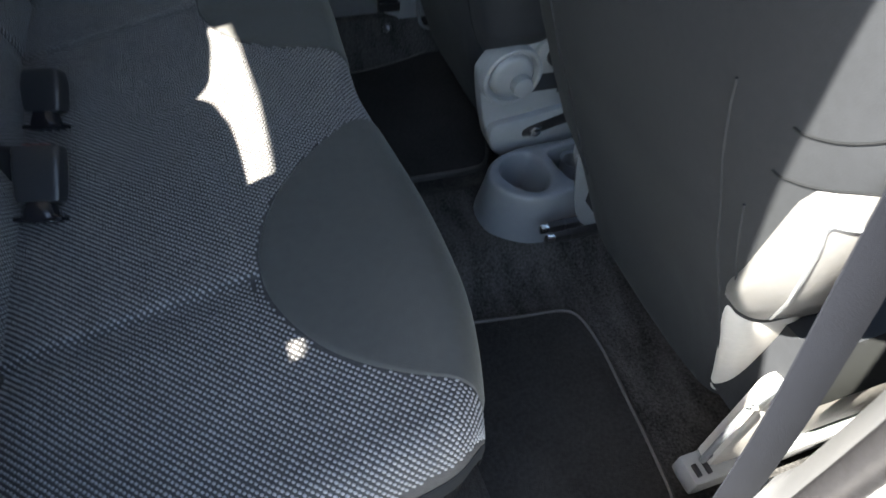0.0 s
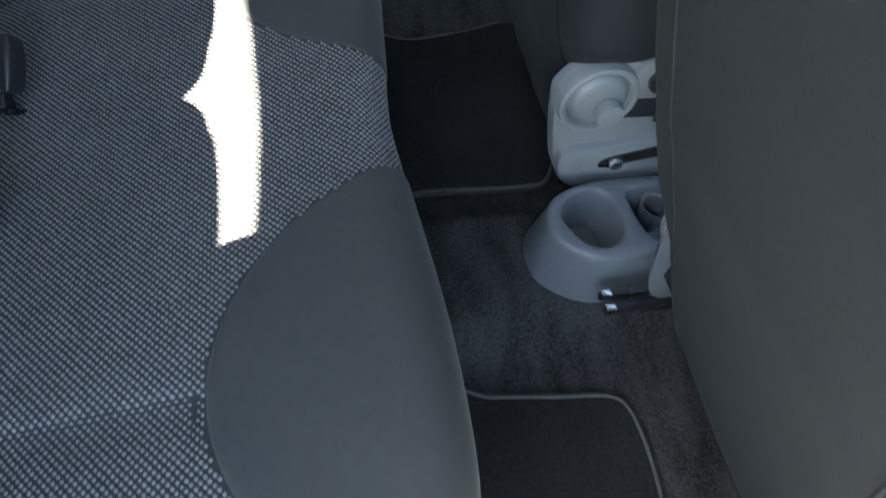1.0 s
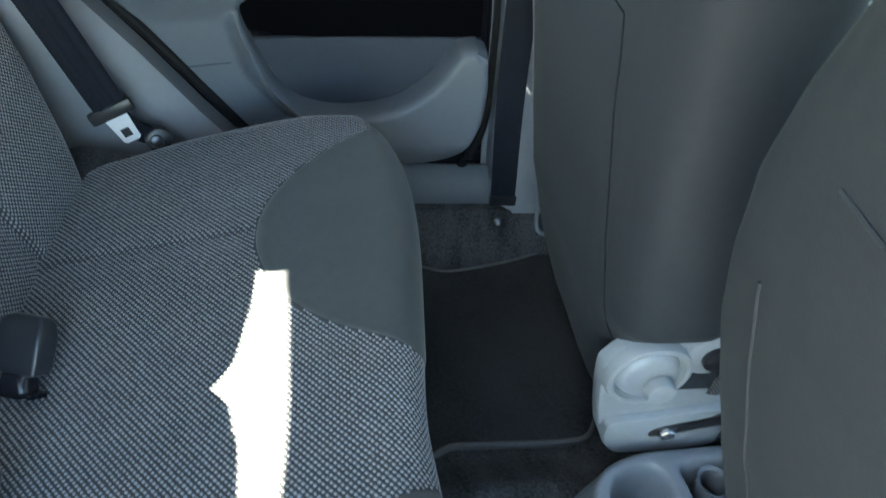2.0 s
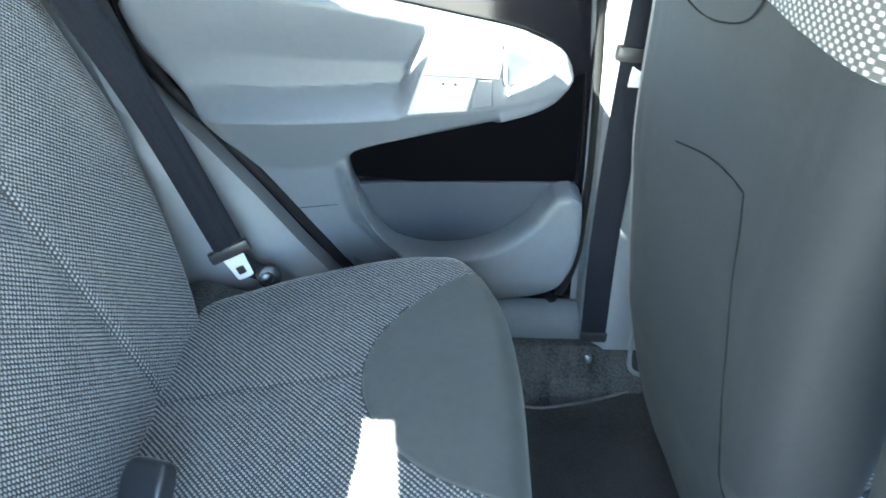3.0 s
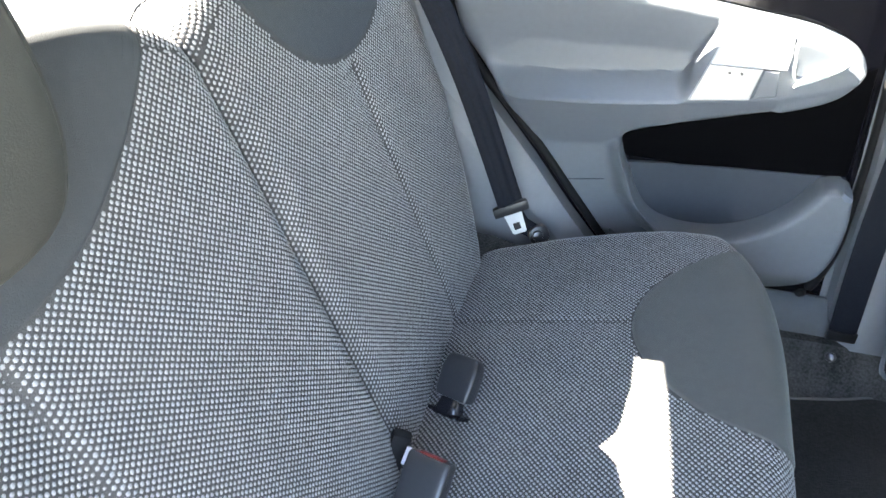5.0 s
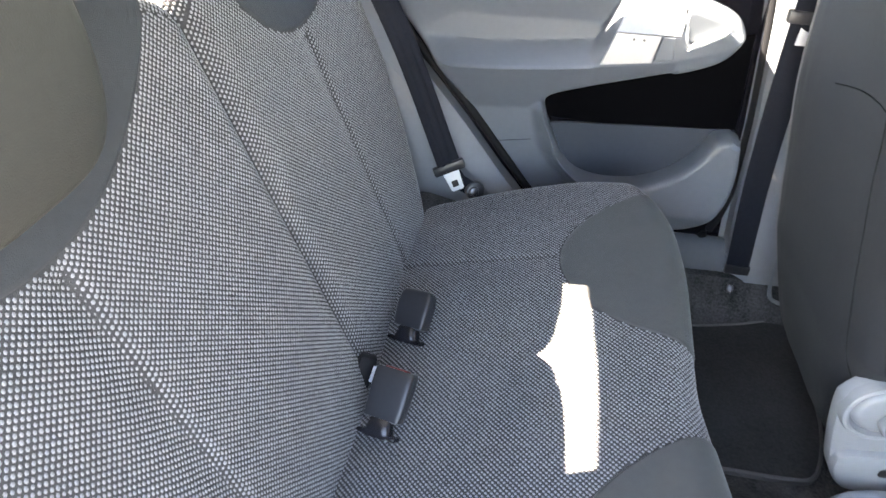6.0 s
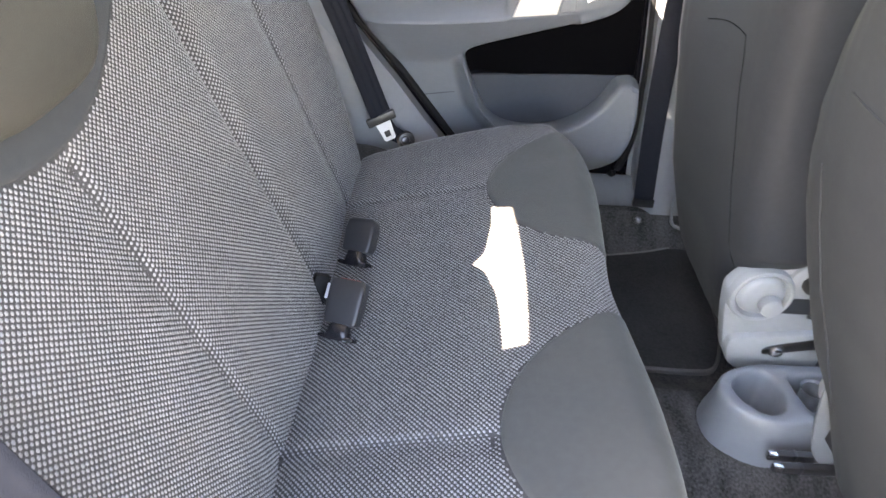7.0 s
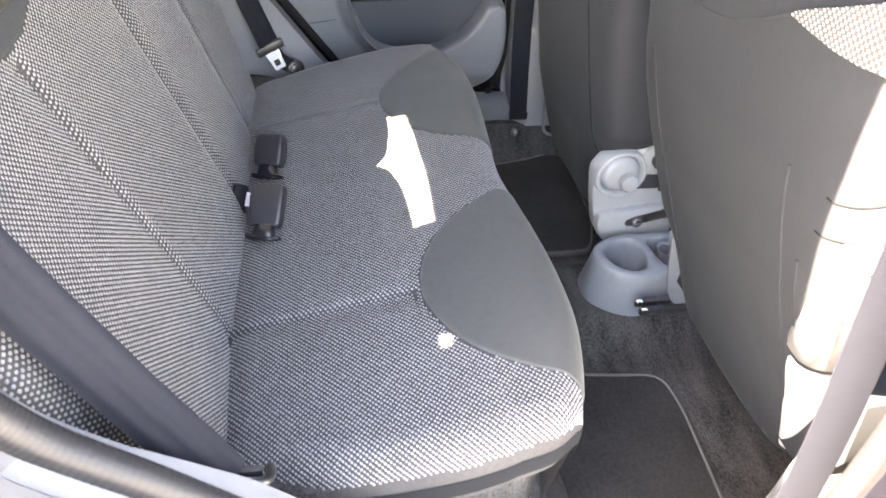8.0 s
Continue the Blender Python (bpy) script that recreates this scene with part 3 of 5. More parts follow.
def backrest(w, h, far):
    """Backrest skin. w: -1 at the outer side, 1 at the split; h: length up the front, over the top and down behind."""
    wc = max(-1.0, min(1.0, w))
    top = 0.664 - 0.074 * math.exp(-(1 - wc) * 0.30 / 0.070) - 0.06 * max(0.0, -wc) ** 7
    r, flat = 0.030, 0.035        # rounded front and rear edges of the top, and the flat between
    hh = min(h, top)
    z0 = 0.18 + hh * 0.9349
    x0 = -0.2019 - hh * 0.355
    quarter = r * math.pi / 2
    over = max(0.0, h - top)
    t1 = min(over, quarter) / r
    mid = min(max(0.0, over - quarter), flat)
    t2 = min(max(0.0, over - quarter - flat), quarter) / r
    rest = max(0.0, over - 2 * quarter - flat)
    turn = t1 + t2
    up = r * math.sin(t1) - r * (1 - math.cos(t2)) - rest
    aft = r * (1 - math.cos(t1)) + mid + r * math.sin(t2)
    x = x0 - 0.355 * up - 0.9349 * aft
    z = z0 + 0.9349 * up - 0.355 * aft
    yo, yi = outer_edge(min(z0, 0.80)), inner_edge(far)
    y = (yo + yi) / 2 + wc * (yi - yo) / 2
    ro, ri = 0.05, 0.052
    d_out, d_in = y - yo, yi - y
    back = 0.0
    if d_out < ro:
        back += ro - math.sqrt(max(0.0, ro * ro - (ro - d_out) ** 2))
    if d_in < ri:
        back += ri - math.sqrt(max(0.0, ri * ri - (ri - d_in) ** 2))
    back += max(0.0, abs(w) - 1)
    k = math.cos(min(turn, math.pi))
    x -= 0.9349 * back * max(0.0, k)
    z -= 0.355 * back * max(0.0, k)
    if turn == 0:
        g = seam_dip((back_seam(far) - y) if far else (y - back_seam(far))) * min(1.0, max(0.0, (0.672 - z) / 0.02))
        bulge = 0.006 * math.cos((y - 0.449) / 0.26 * math.pi)
        wave = 0.0015 * noise.noise(Vector((y * 8, z * 8, 9 if far else 2)))
        x += (-g - bulge * 0.5 + wave)
    if h < 0.13:
        x -= 1.6 * (0.13 - h) ** 2
    if far:
        y = mirror(y)
    return (x, y, z), (h, y)


def scoop_panel(far):
    """The smooth panel round the headrest, parabolic at its lower edge."""
    mid = 0.432 if far else 0.447

    def f(t, k):
        dy = t * 0.245
        z_low = scoop_low(dy, far)
        h0 = (z_low - 0.18) / 0.9349
        h1 = 0.735
        h = h0 + (h1 - h0) * k
        y = mid + dy
        z = 0.18 + min(h, 0.6) * 0.9349
        yo = outer_edge(min(z, 0.80))
        w = 2 * (y - yo) / (inner_edge(far) - yo) - 1
        edge = min(1.0, min((1 - abs(t)) * 2, k * 2) / 0.06)
        p, uvw = normal_offset(lambda a, b: backrest(a, b, far), w, h, (0.0045 * math.sqrt(max(0.0, edge)) - 0.002) * (-1 if far else 1))
        return p, uvw
    return grid(f, lin(-1, 1, 60), [q ** 1.3 for q in lin(0, 1, 40)])


def headrest(far):
    """A comma-shaped headrest that hangs over the front of the backrest's top."""
    mid = 0.436 if not far else mirror(0.447)
    loops = []
    for i in range(23):
        t = i / 22
        ang = -math.pi / 2 + math.pi * t
        mid_z = 0.880 if far else 0.830
        zc = mid_z + 0.112 * math.sin(ang)
        wide = (0.124 if far else 0.117) * max(0.02, math.cos(ang)) ** 0.42
        deep = 0.048 * max(0.02, math.cos(ang)) ** 0.5
        xc = -0.422 - 0.22 * (zc - 0.838) - (0.006 if far else 0.0)
        loop = []
        for k in range(36):
            q = 2 * math.pi * k / 36
            c, s = math.cos(q), math.sin(q)
            sx = (abs(c) ** 0.6) * (1 if c > 0 else -1)
            sy = (abs(s) ** 0.6) * (1 if s > 0 else -1)
            loop.append((xc + deep * sx, mid + wide * sy, zc))
        loops.append(loop)
    return loops


hs = lin(0.0, 0.56, 60) + lin(0.564, 0.66, 26) + lin(0.664, 0.80, 28) + lin(0.82, 1.1, 5)
ws = [-1.09, -1.06, -1.03, -1.01] + lin(-1, -0.8, 16) + lin(-0.78, 0.86, 110) + lin(0.87, 1.0, 14) + [1.02, 1.05, 1.09]
for far in (False, True):
    rest = thing("bench_back", "tall grey spacer-mesh backrest with a smooth dark scoop on top", "seat", "split rear backrests",
                 at=(-0.3, mirror(0.45) if far else 0.45, 0.2))
    part("mesh_cover", grid(lambda w, h: backrest(w, h, far), ws, hs), MESHGROUND, rest)


    def back_w(h, y):
        yo = outer_edge(min(0.18 + min(h, 0.6) * 0.9349, 0.80))
        return 2 * ((mirror(y) if far else y) - yo) / (inner_edge(far) - yo) - 1

    def back_nub(h, y):
        p, n, _ = on_sheet(lambda w, t: backrest(w, t, far), back_w(h, y), h, 0.002, 0.0015, -1 if far else 1)
        return p, n, tuple(Vector(backrest(back_w(h, y), h + 0.0015, far)[0]) - Vector(p))

    def back_has_nub(h, y):
        dy = (mirror(y) if far else y) - (0.432 if far else 0.447)
        return abs(back_w(h, y)) < 0.999 and (abs(dy) > 0.245 or h < (scoop_low(dy, far) - 0.18) / 0.9349 - 0.001)
    nubs(rest, back_nub, back_has_nub, (0.02, 0.74), ((0.72, 1.32) if far else (0.13, 0.768)), 5 if far else 4, radians(-12))
    part("scoop_panel", scoop_panel(far), SCOOP, rest, "smooth dark grey fabric scoop")
    rings = headrest(far)
    hr = tagged(part("rear_headrest", loft(rings), HEADREST), "rounded grey-green cloth headrest on the rear backrest", "headrest", "rear headrests")
    part("edge_piping", tube([r[7] for r in rings[::-1]] + [r[29] for r in rings] + [rings[-1][7]], 0.0024, 6), HEADREST, hr, "corded edge piping")
    for dy in (-0.05, 0.05):
        y = (mirror(0.447) if far else 0.447) + dy
        part("post", tube([(-0.44, y, 0.72), (-0.45, y, 0.80)], 0.006, 10), STEEL, hr, "thin steel post")


# ---- front seats ----
def front_seat(far, shift, hinge):
    """Back with a flat rear face, wings, hinge covers and cushion; mirrored for the far seat and slid along its rails by shift."""
    fy = mirror if far else (lambda y: y)
    seat = thing("car_seat", "dark grey cloth front seat with pale mesh shoulders on floor rails", "seat", "front seats", at=(0.6 + shift, fy(0.39), 0.1))

    def rear_x(z):
        if far:
            return knots(z, (0.10, 0.2, 0.305, 0.592, 0.82, 0.97), (0.487, 0.450, 0.418, 0.358, 0.322, 0.298))
        return knots(z, (0.10, 0.45, 0.60, 0.76, 0.97), (0.554, 0.416, 0.368, 0.331, 0.285))

    def edges(z):
        yi = knots(z, (0.08, 0.15, 0.27, 0.31, 0.35, 0.5, 0.63, 0.8, 0.9, 0.97), (0.575, 0.592, 0.605, 0.618, 0.652, 0.664, 0.670, 0.682, 0.655, 0.60))
        if not far:
            yi = knots(z, (0.10, 0.13, 0.2, 0.27, 0.29, 0.315, 0.43, 0.53, 0.66, 0.73, 0.85, 0.97), (0.560, 0.580, 0.597, 0.612, 0.632, 0.660, 0.686, 0.701, 0.697, 0.675, 0.618, 0.54))
        yo = knots(z, (0.08, 0.15, 0.36, 0.45, 0.55, 0.63, 0.8, 0.9, 0.97), (0.25, 0.243, 0.238, 0.20, 0.172, 0.162, 0.18, 0.215, 0.265))
        if far:
            yo = knots(z, (0.08, 0.15, 0.3, 0.5, 0.63, 0.8, 0.9, 0.97), (0.24, 0.215, 0.195, 0.19, 0.198, 0.235, 0.275, 0.32))
        return yo, yi

    def skin(z, q, out=0.0, deep=0.15):
        """A point of the back's rounded section at height z and angle q (0: rear)."""
        yo, yi = edges(z)
        mid, half = (yo + yi) / 2, (yi - yo) / 2 + out
        c, s = math.cos(q), math.sin(q)
        sx = (abs(c) ** (0.5 if far or s < 0 else 0.29)) * (1 if c > 0 else -1)
        sy = (abs(s) ** 0.33) * (1 if s > 0 else -1)
        pucker = 0.0030 * noise.noise(Vector((mid + half * sy, z * 0.7, 4 if far else 7)) * 9) + 0.0012 * noise.noise(Vector((half * sy * 3, z * 0.6, 1)) * 22)
        return Vector((rear_x(z) + deep / 2 - (deep / 2 + out) * sx + pucker, fy(mid + half * sy), z))

    def section(z, inset=0.0):
        return [skin(z, 2 * math.pi * k / 120, -inset) for k in range(120)]
    zs = lin(0.128, 0.86, 70) + [0.89, 0.915, 0.935, 0.95]
    loops = [section(0.118, 0.015)] + [section(z) for z in zs] + [section(0.962, 0.015), section(0.968, 0.05)]
    part("back_shell", loft(loops), BACKVINYL, seat)

    # seams of the cloth cover
    def seam(path):
        out = []
        for y, z in path:
            yo, yi = edges(z)
            t = max(-1.0, min(1.0, (y - (yo + yi) / 2) / ((yi - yo) / 2)))
            q = math.asin(min(1, abs(t) ** 3.03)) * (1 if t > 0 else -1)
            out.append(skin(z, q, 0.0006))
        return tube(out, 0.0010 if far else 0.0015, 6)
    if far:
        paths = [[(mirror(1.046), 0.645), (mirror(0.96), 0.668), (mirror(0.895), 0.672), (mirror(0.882), 0.655), (mirror(0.872), 0.54), (mirror(0.85), 0.33), (mirror(0.835), 0.16)], [(0.362, 0.815), (0.375, 0.790), (0.41, 0.783), (0.46, 0.786), (0.51, 0.800), (0.534, 0.824)], [(0.232, 0.80), (0.216, 0.63), (0.208, 0.50), (0.212, 0.30), (0.230, 0.16)]]
    else:
        paths = [[(0.300, 0.620), (0.296, 0.55), (0.284, 0.46), (0.270, 0.33), (0.253, 0.17)], [(0.634, 0.610), (0.624, 0.55), (0.612, 0.49), (0.600, 0.43), (0.582, 0.36), (0.560, 0.27)], [(0.262, 0.52), (0.256, 0.43), (0.250, 0.36)], [(0.346, 0.7585), (0.371, 0.746), (0.404, 0.731), (0.452, 0.713), (0.52, 0.705), (0.60, 0.708)]]
    for path in paths:
        part("piping", seam([tuple(p) for p in smooth_line([Vector(p) for p in path], 40)]), SEAMTHREAD if far else BACKVINYL, seat, "stitched seam of the cloth cover")

    if far:
        # welt where the back meets the outer bolster, light on that edge put into its pale colour
        def corner(z):
            return max(lin(-1.5, -0.2, 60), key=lambda q: 0.4 * skin(z, q).y - 0.92 * skin(z, q).x)
        part("edge_welt", tube([skin(z, corner(z) - 0.05, 0.0005) for z in lin(0.24, 0.80, 40)], 0.0032, 8), SHIELD, seat, "outer edge welt, paled for the light on it")

    # mesh wedges at the shoulders
    def wedge(u, v):
        if far:
            y, z = 0.534 + 0.146 * u, 0.824 - 0.022 * u + v * 0.085 * min(1.0, 2.2 * u) ** 0.8
        else:
            y, z = 0.346 - 0.168 * u, 0.7585 - 0.007 * math.sin(math.pi * min(1.0, u * 1.1)) + v * 0.080 * u ** 0.8
        side = 1 if far else -1
        yo, yi = edges(z)
        tip = min(1.0, abs(y - (yo + yi) / 2) / ((yi - yo) / 2))
        return skin(z, math.asin(min(1.0, tip ** 3.03)) * side + (side * 0.9 * max(0.0, u - 0.85) / 0.15), 0.0045), (y, z * 1.05)
    part("mesh_wedge", grid(wedge, lin(0.0, 1.0, 30), lin(0, 1, 10)), MESH, seat, "pale dotted mesh shoulder wedge")
    if not far:
        # outer corner: cloth above two seams, a smooth plastic recliner shield, a foot whitened for sunlight
        def low(q):
            """The shield's lower edge drops towards the front."""
            return knots(q, (-2.3, -1.57, -0.9, -0.41), (0.26, 0.345, 0.356, 0.385))

        def high(q):
            return knots(q, (-2.3, -1.57, -0.9, -0.41), (0.640, 0.630, 0.606, 0.574))

        def band(z0, z1, out, start=-0.41, rows=14, soft=0.006):
            """A strip of the outer side between two edges given by angle."""
            loops = []
            for i in range(rows):
                t = i / (rows - 1)
                g = soft * (1 - min(1.0, min(t, 1 - t) * rows / 2.0)) ** 2
                loops.append([skin(z0(q) + (z1(q) - z0(q)) * t, q, out - g - 0.007 * max(0.0, 1 - (start - q) / 0.10)) for q in lin(start, -2.3, 40)] + [skin(z0(q) + (z1(q) - z0(q)) * t, q, -0.01) for q in lin(-2.3, start, 40)])
            return loft(loops)
        part("lower_side", band(lambda q: 0.13, low, 0.0035, -0.66), SUNLITSIDE, seat, "lower side, whitened for the sun on it")
        shield = part("recliner_shield", band(low, high, 0.0070, -0.56), SHIELD, seat, "smooth grey plastic side shield")
        bead = [skin(z, q, 0.0078) for z, q in smooth_line([Vector(p) for p in ((0.37, -1.35), (0.44, -1.13), (0.52, -0.93), (0.562, -0.82), (0.575, -0.84))], 24)] + [skin(0.577 + 0.03 * (-0.9 - q), q, 0.0078) for q in (-0.95, -1.1, -1.3, -1.6, -2.0)]
        part("shield_groove", tube(bead, 0.0020, 6), HINGE, shield, "raised pale bead")
        part("recliner_knob", disc(skin(0.632, -1.35, 0.004), (-0.5, -0.85, 0.1), 0.017, 0.012, 24, 0.004), HINGE, seat, "grey recliner knob")
        for lift in (0.0, 0.046):
            part("side_seam", tube([skin(high(q) + lift + (0.0 if lift else 0.001), q, 0.0002) for q in lin(-0.36, -2.0, 40)], 0.0011, 6), SEAMTHREAD, seat, "dark stitched seam")
        # added box, its pale colour stands for sun on the seat base
        part("side_valance", box((0.52, 0.185, 0.07), (1.0, 0.215, 0.27), 0.012), SUNLITSIDE, seat, "added pale box for the sunlit side of the seat base")

    # mesh cover over the front and the wings
    def front_face(u, v):
        z = 0.14 + v * 0.78
        yo, yi = edges(z)
        q = -1 + 2 * u
        y = (yo + yi) / 2 + q * (yi - yo - 0.03) / 2
        lean = 0.052 * abs(q) ** 3
        return (rear_x(z) + 0.150 - 0.085 * max(0, (abs(q) - 0.86) / 0.14) ** 2 + lean * 0.6, fy(y), z), (y, z)
    part("mesh_face", grid(front_face, lin(0, 1, 60), lin(0, 1, 40)), MESH, seat)

    # seat cushion
    cl = []
    for i, x in enumerate(lin(0.54, 1.02, 16)):
        t = i / 15
        top = 0.30 + 0.05 * t - (0.05 * max(0, (t - 0.8) / 0.2) ** 2)
        cl.append([(x + shift, fy(y), z) for y, z in ((0.19, 0.16), (0.17, 0.24), (0.19, top + 0.03), (0.24, top + 0.025), (0.30, top), (0.50, top), (0.56, top + 0.025), (0.61, top + 0.03), (0.63, 0.24), (0.61, 0.16))])
    part("seat_cushion", loft(cl), BACKVINYL, seat)

    # inner hinge cover with its round boss
    yf = 0.598 if far else 0.590
    ox, oz = (-0.013 if far else hinge), 0.034

    def hx(p):
        return Vector((p[0] + ox, p[1] + oz))
    outline = [(0.438, 0.235), (0.441, 0.250), (0.456, 0.272), (0.474, 0.281), (0.496, 0.281), (0.512, 0.278), (0.524, 0.292), (0.540, 0.300), (0.575, 0.300), (0.62, 0.280), (0.640, 0.20), (0.645, 0.10), (0.636, 0.070), (0.577, 0.060), (0.512, 0.061), (0.490, 0.072), (0.474, 0.095), (0.462, 0.128), (0.447, 0.185)]
    # near cover gets the darker console grey in place of shade on it
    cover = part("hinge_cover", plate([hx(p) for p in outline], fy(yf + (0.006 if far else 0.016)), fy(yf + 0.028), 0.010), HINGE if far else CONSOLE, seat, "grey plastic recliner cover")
    c = Vector((0.496 + ox, fy(yf + 0.026), 0.230 + oz))
    nrm = (0, -1 if far else 1, 0)

    def turned(profile, n=44):
        """A round moulding about the hinge's axis, from (radius, height) pairs."""
        return loft([[c + Vector((r * math.cos(2 * math.pi * k / n), nrm[1] * h, r * math.sin(2 * math.pi * k / n))) for k in range(n)] for r, h in profile])
    part("boss", turned(((0.0560, -0.004), (0.0550, 0.006), (0.0525, 0.0115), (0.0485, 0.0130), (0.0450, 0.0115), (0.0425, 0.0050), (0.0405, 0.0025), (0.0385, 0.0065), (0.0350, 0.0110), (0.0300, 0.0128), (0.0220, 0.0132))), HINGE, cover)
    part("knob", disc(c + Vector((0.012, nrm[1] * 0.016, -0.009)), nrm, 0.0185, 0.016, 32, 0.005), HINGE, cover)
    part("ear_ring", disc((0.566 + ox, fy(yf + 0.022), 0.264 + oz), nrm, 0.036, 0.014, 36, 0.008), HINGE, cover)
    # no real recess: a raised black disc gives the shade of the hollow
    part("ear_hole", disc((0.570 + ox, fy(yf + 0.0335), 0.264 + oz), nrm, 0.019, 0.010, 28, 0.002), BLACKPLASTIC, cover, "black disc for the shade of the ear's hollow")
    part("mesh_insert", grid(lambda u, v: ((0.588 + ox + u * 0.026, fy(yf + 0.0372 - 0.003 * (2 * u - 1) ** 4), oz + 0.188 + v * 0.036), (u * 0.03, v * 0.04)), lin(0, 1, 8), lin(0, 1, 8)), MESHDARK, cover, "dark mesh seen in the opening")
    ledge = [(0.478, 0.137), (0.54, 0.146), (0.602, 0.155), (0.645, 0.152), (0.648, 0.10), (0.640, 0.068), (0.577, 0.058), (0.512, 0.059), (0.490, 0.070), (0.476, 0.092), (0.470, 0.118)]
    if far:
        part("ledge", plate([hx(p) for p in ledge], fy(yf + 0.02), fy(yf + (0.042 if far else 0.032)), 0.010), HINGE, cover)
        part("bolt", disc((0.558 + ox, fy(yf + 0.041), 0.149), nrm, 0.0105, 0.010, 6, 0.002), STEEL, seat, "bright steel hinge bolt")
        part("bolt_washer", disc((0.558 + ox, fy(yf + 0.036), 0.149), nrm, 0.0140, 0.0085, 20, 0.002), DARKSTEEL, seat, "dark washer")
        part("bracket", plate([hx(p) for p in ((0.533, 0.113), (0.545, 0.103), (0.60, 0.116), (0.655, 0.130), (0.655, 0.160), (0.60, 0.142), (0.545, 0.126))], fy(yf + 0.03), fy(yf + 0.0435), 0.003), BLACKPLASTIC, seat, "black steel bracket")
    # rails on the floor: the inner one ends in two chromed bars
    for yr in (0.621, 0.598):
        bar = part("rail", box((0.495, min(fy(yr - 0.0065), fy(yr + 0.0065)), 0.086), (1.0, max(fy(yr - 0.0065), fy(yr + 0.0065)), 0.102), 0.004), BLACKPLASTIC, seat, "black seat rail")
        part("rail_tip", box((0.480, min(fy(yr - 0.006), fy(yr + 0.006)), 0.087), (0.496, max(fy(yr - 0.006), fy(yr + 0.006)), 0.101), 0.003), STEEL, bar, "chromed rail tip")
        part("rail_clip", box((0.520, min(fy(yr - 0.0072), fy(yr + 0.0072)), 0.0855), (0.527, max(fy(yr - 0.0072), fy(yr + 0.0072)), 0.1028), 0.002), DARKSTEEL, bar, "dark steel clip")
    yo_rail = 0.235 if far else 0.190
    part("rail", box(((0.62 if far else 0.49) + shift, min(fy(yo_rail - 0.022), fy(yo_rail + 0.022)), 0.045), (1.0 + shift, max(fy(yo_rail - 0.022), fy(yo_rail + 0.022)), 0.080), 0.008), BLACKPLASTIC if far else HINGE, seat, "seat rail cover")
    for k in (() if far else (0, 1)):
        part("rail_clip", box((0.498 + shift + 0.016 * k, min(fy(yo_rail - 0.013), fy(yo_rail + 0.005)), 0.074), (0.505 + shift + 0.016 * k, max(fy(yo_rail - 0.013), fy(yo_rail + 0.005)), 0.084), 0.002), DARKSTEEL, seat, "dark steel clip")
    # outer frame loop
    part("frame_loop", tube([(x + shift + (0.022 if far else 0.0), fy(y), z) for x, y, z in smooth_line([(0.54, 0.195, 0.27), (0.497, 0.188, 0.262), (0.486, 0.185, 0.22), (0.490, 0.186, 0.15), (0.502, 0.19, 0.105), (0.54, 0.20, 0.10)], 24)], 0.0042, 8), CONSOLE, seat, "bent grey frame tube")
    return seat


front_seat(False, 0.0, 0.059)
front_seat(True, -0.035, 0.0)


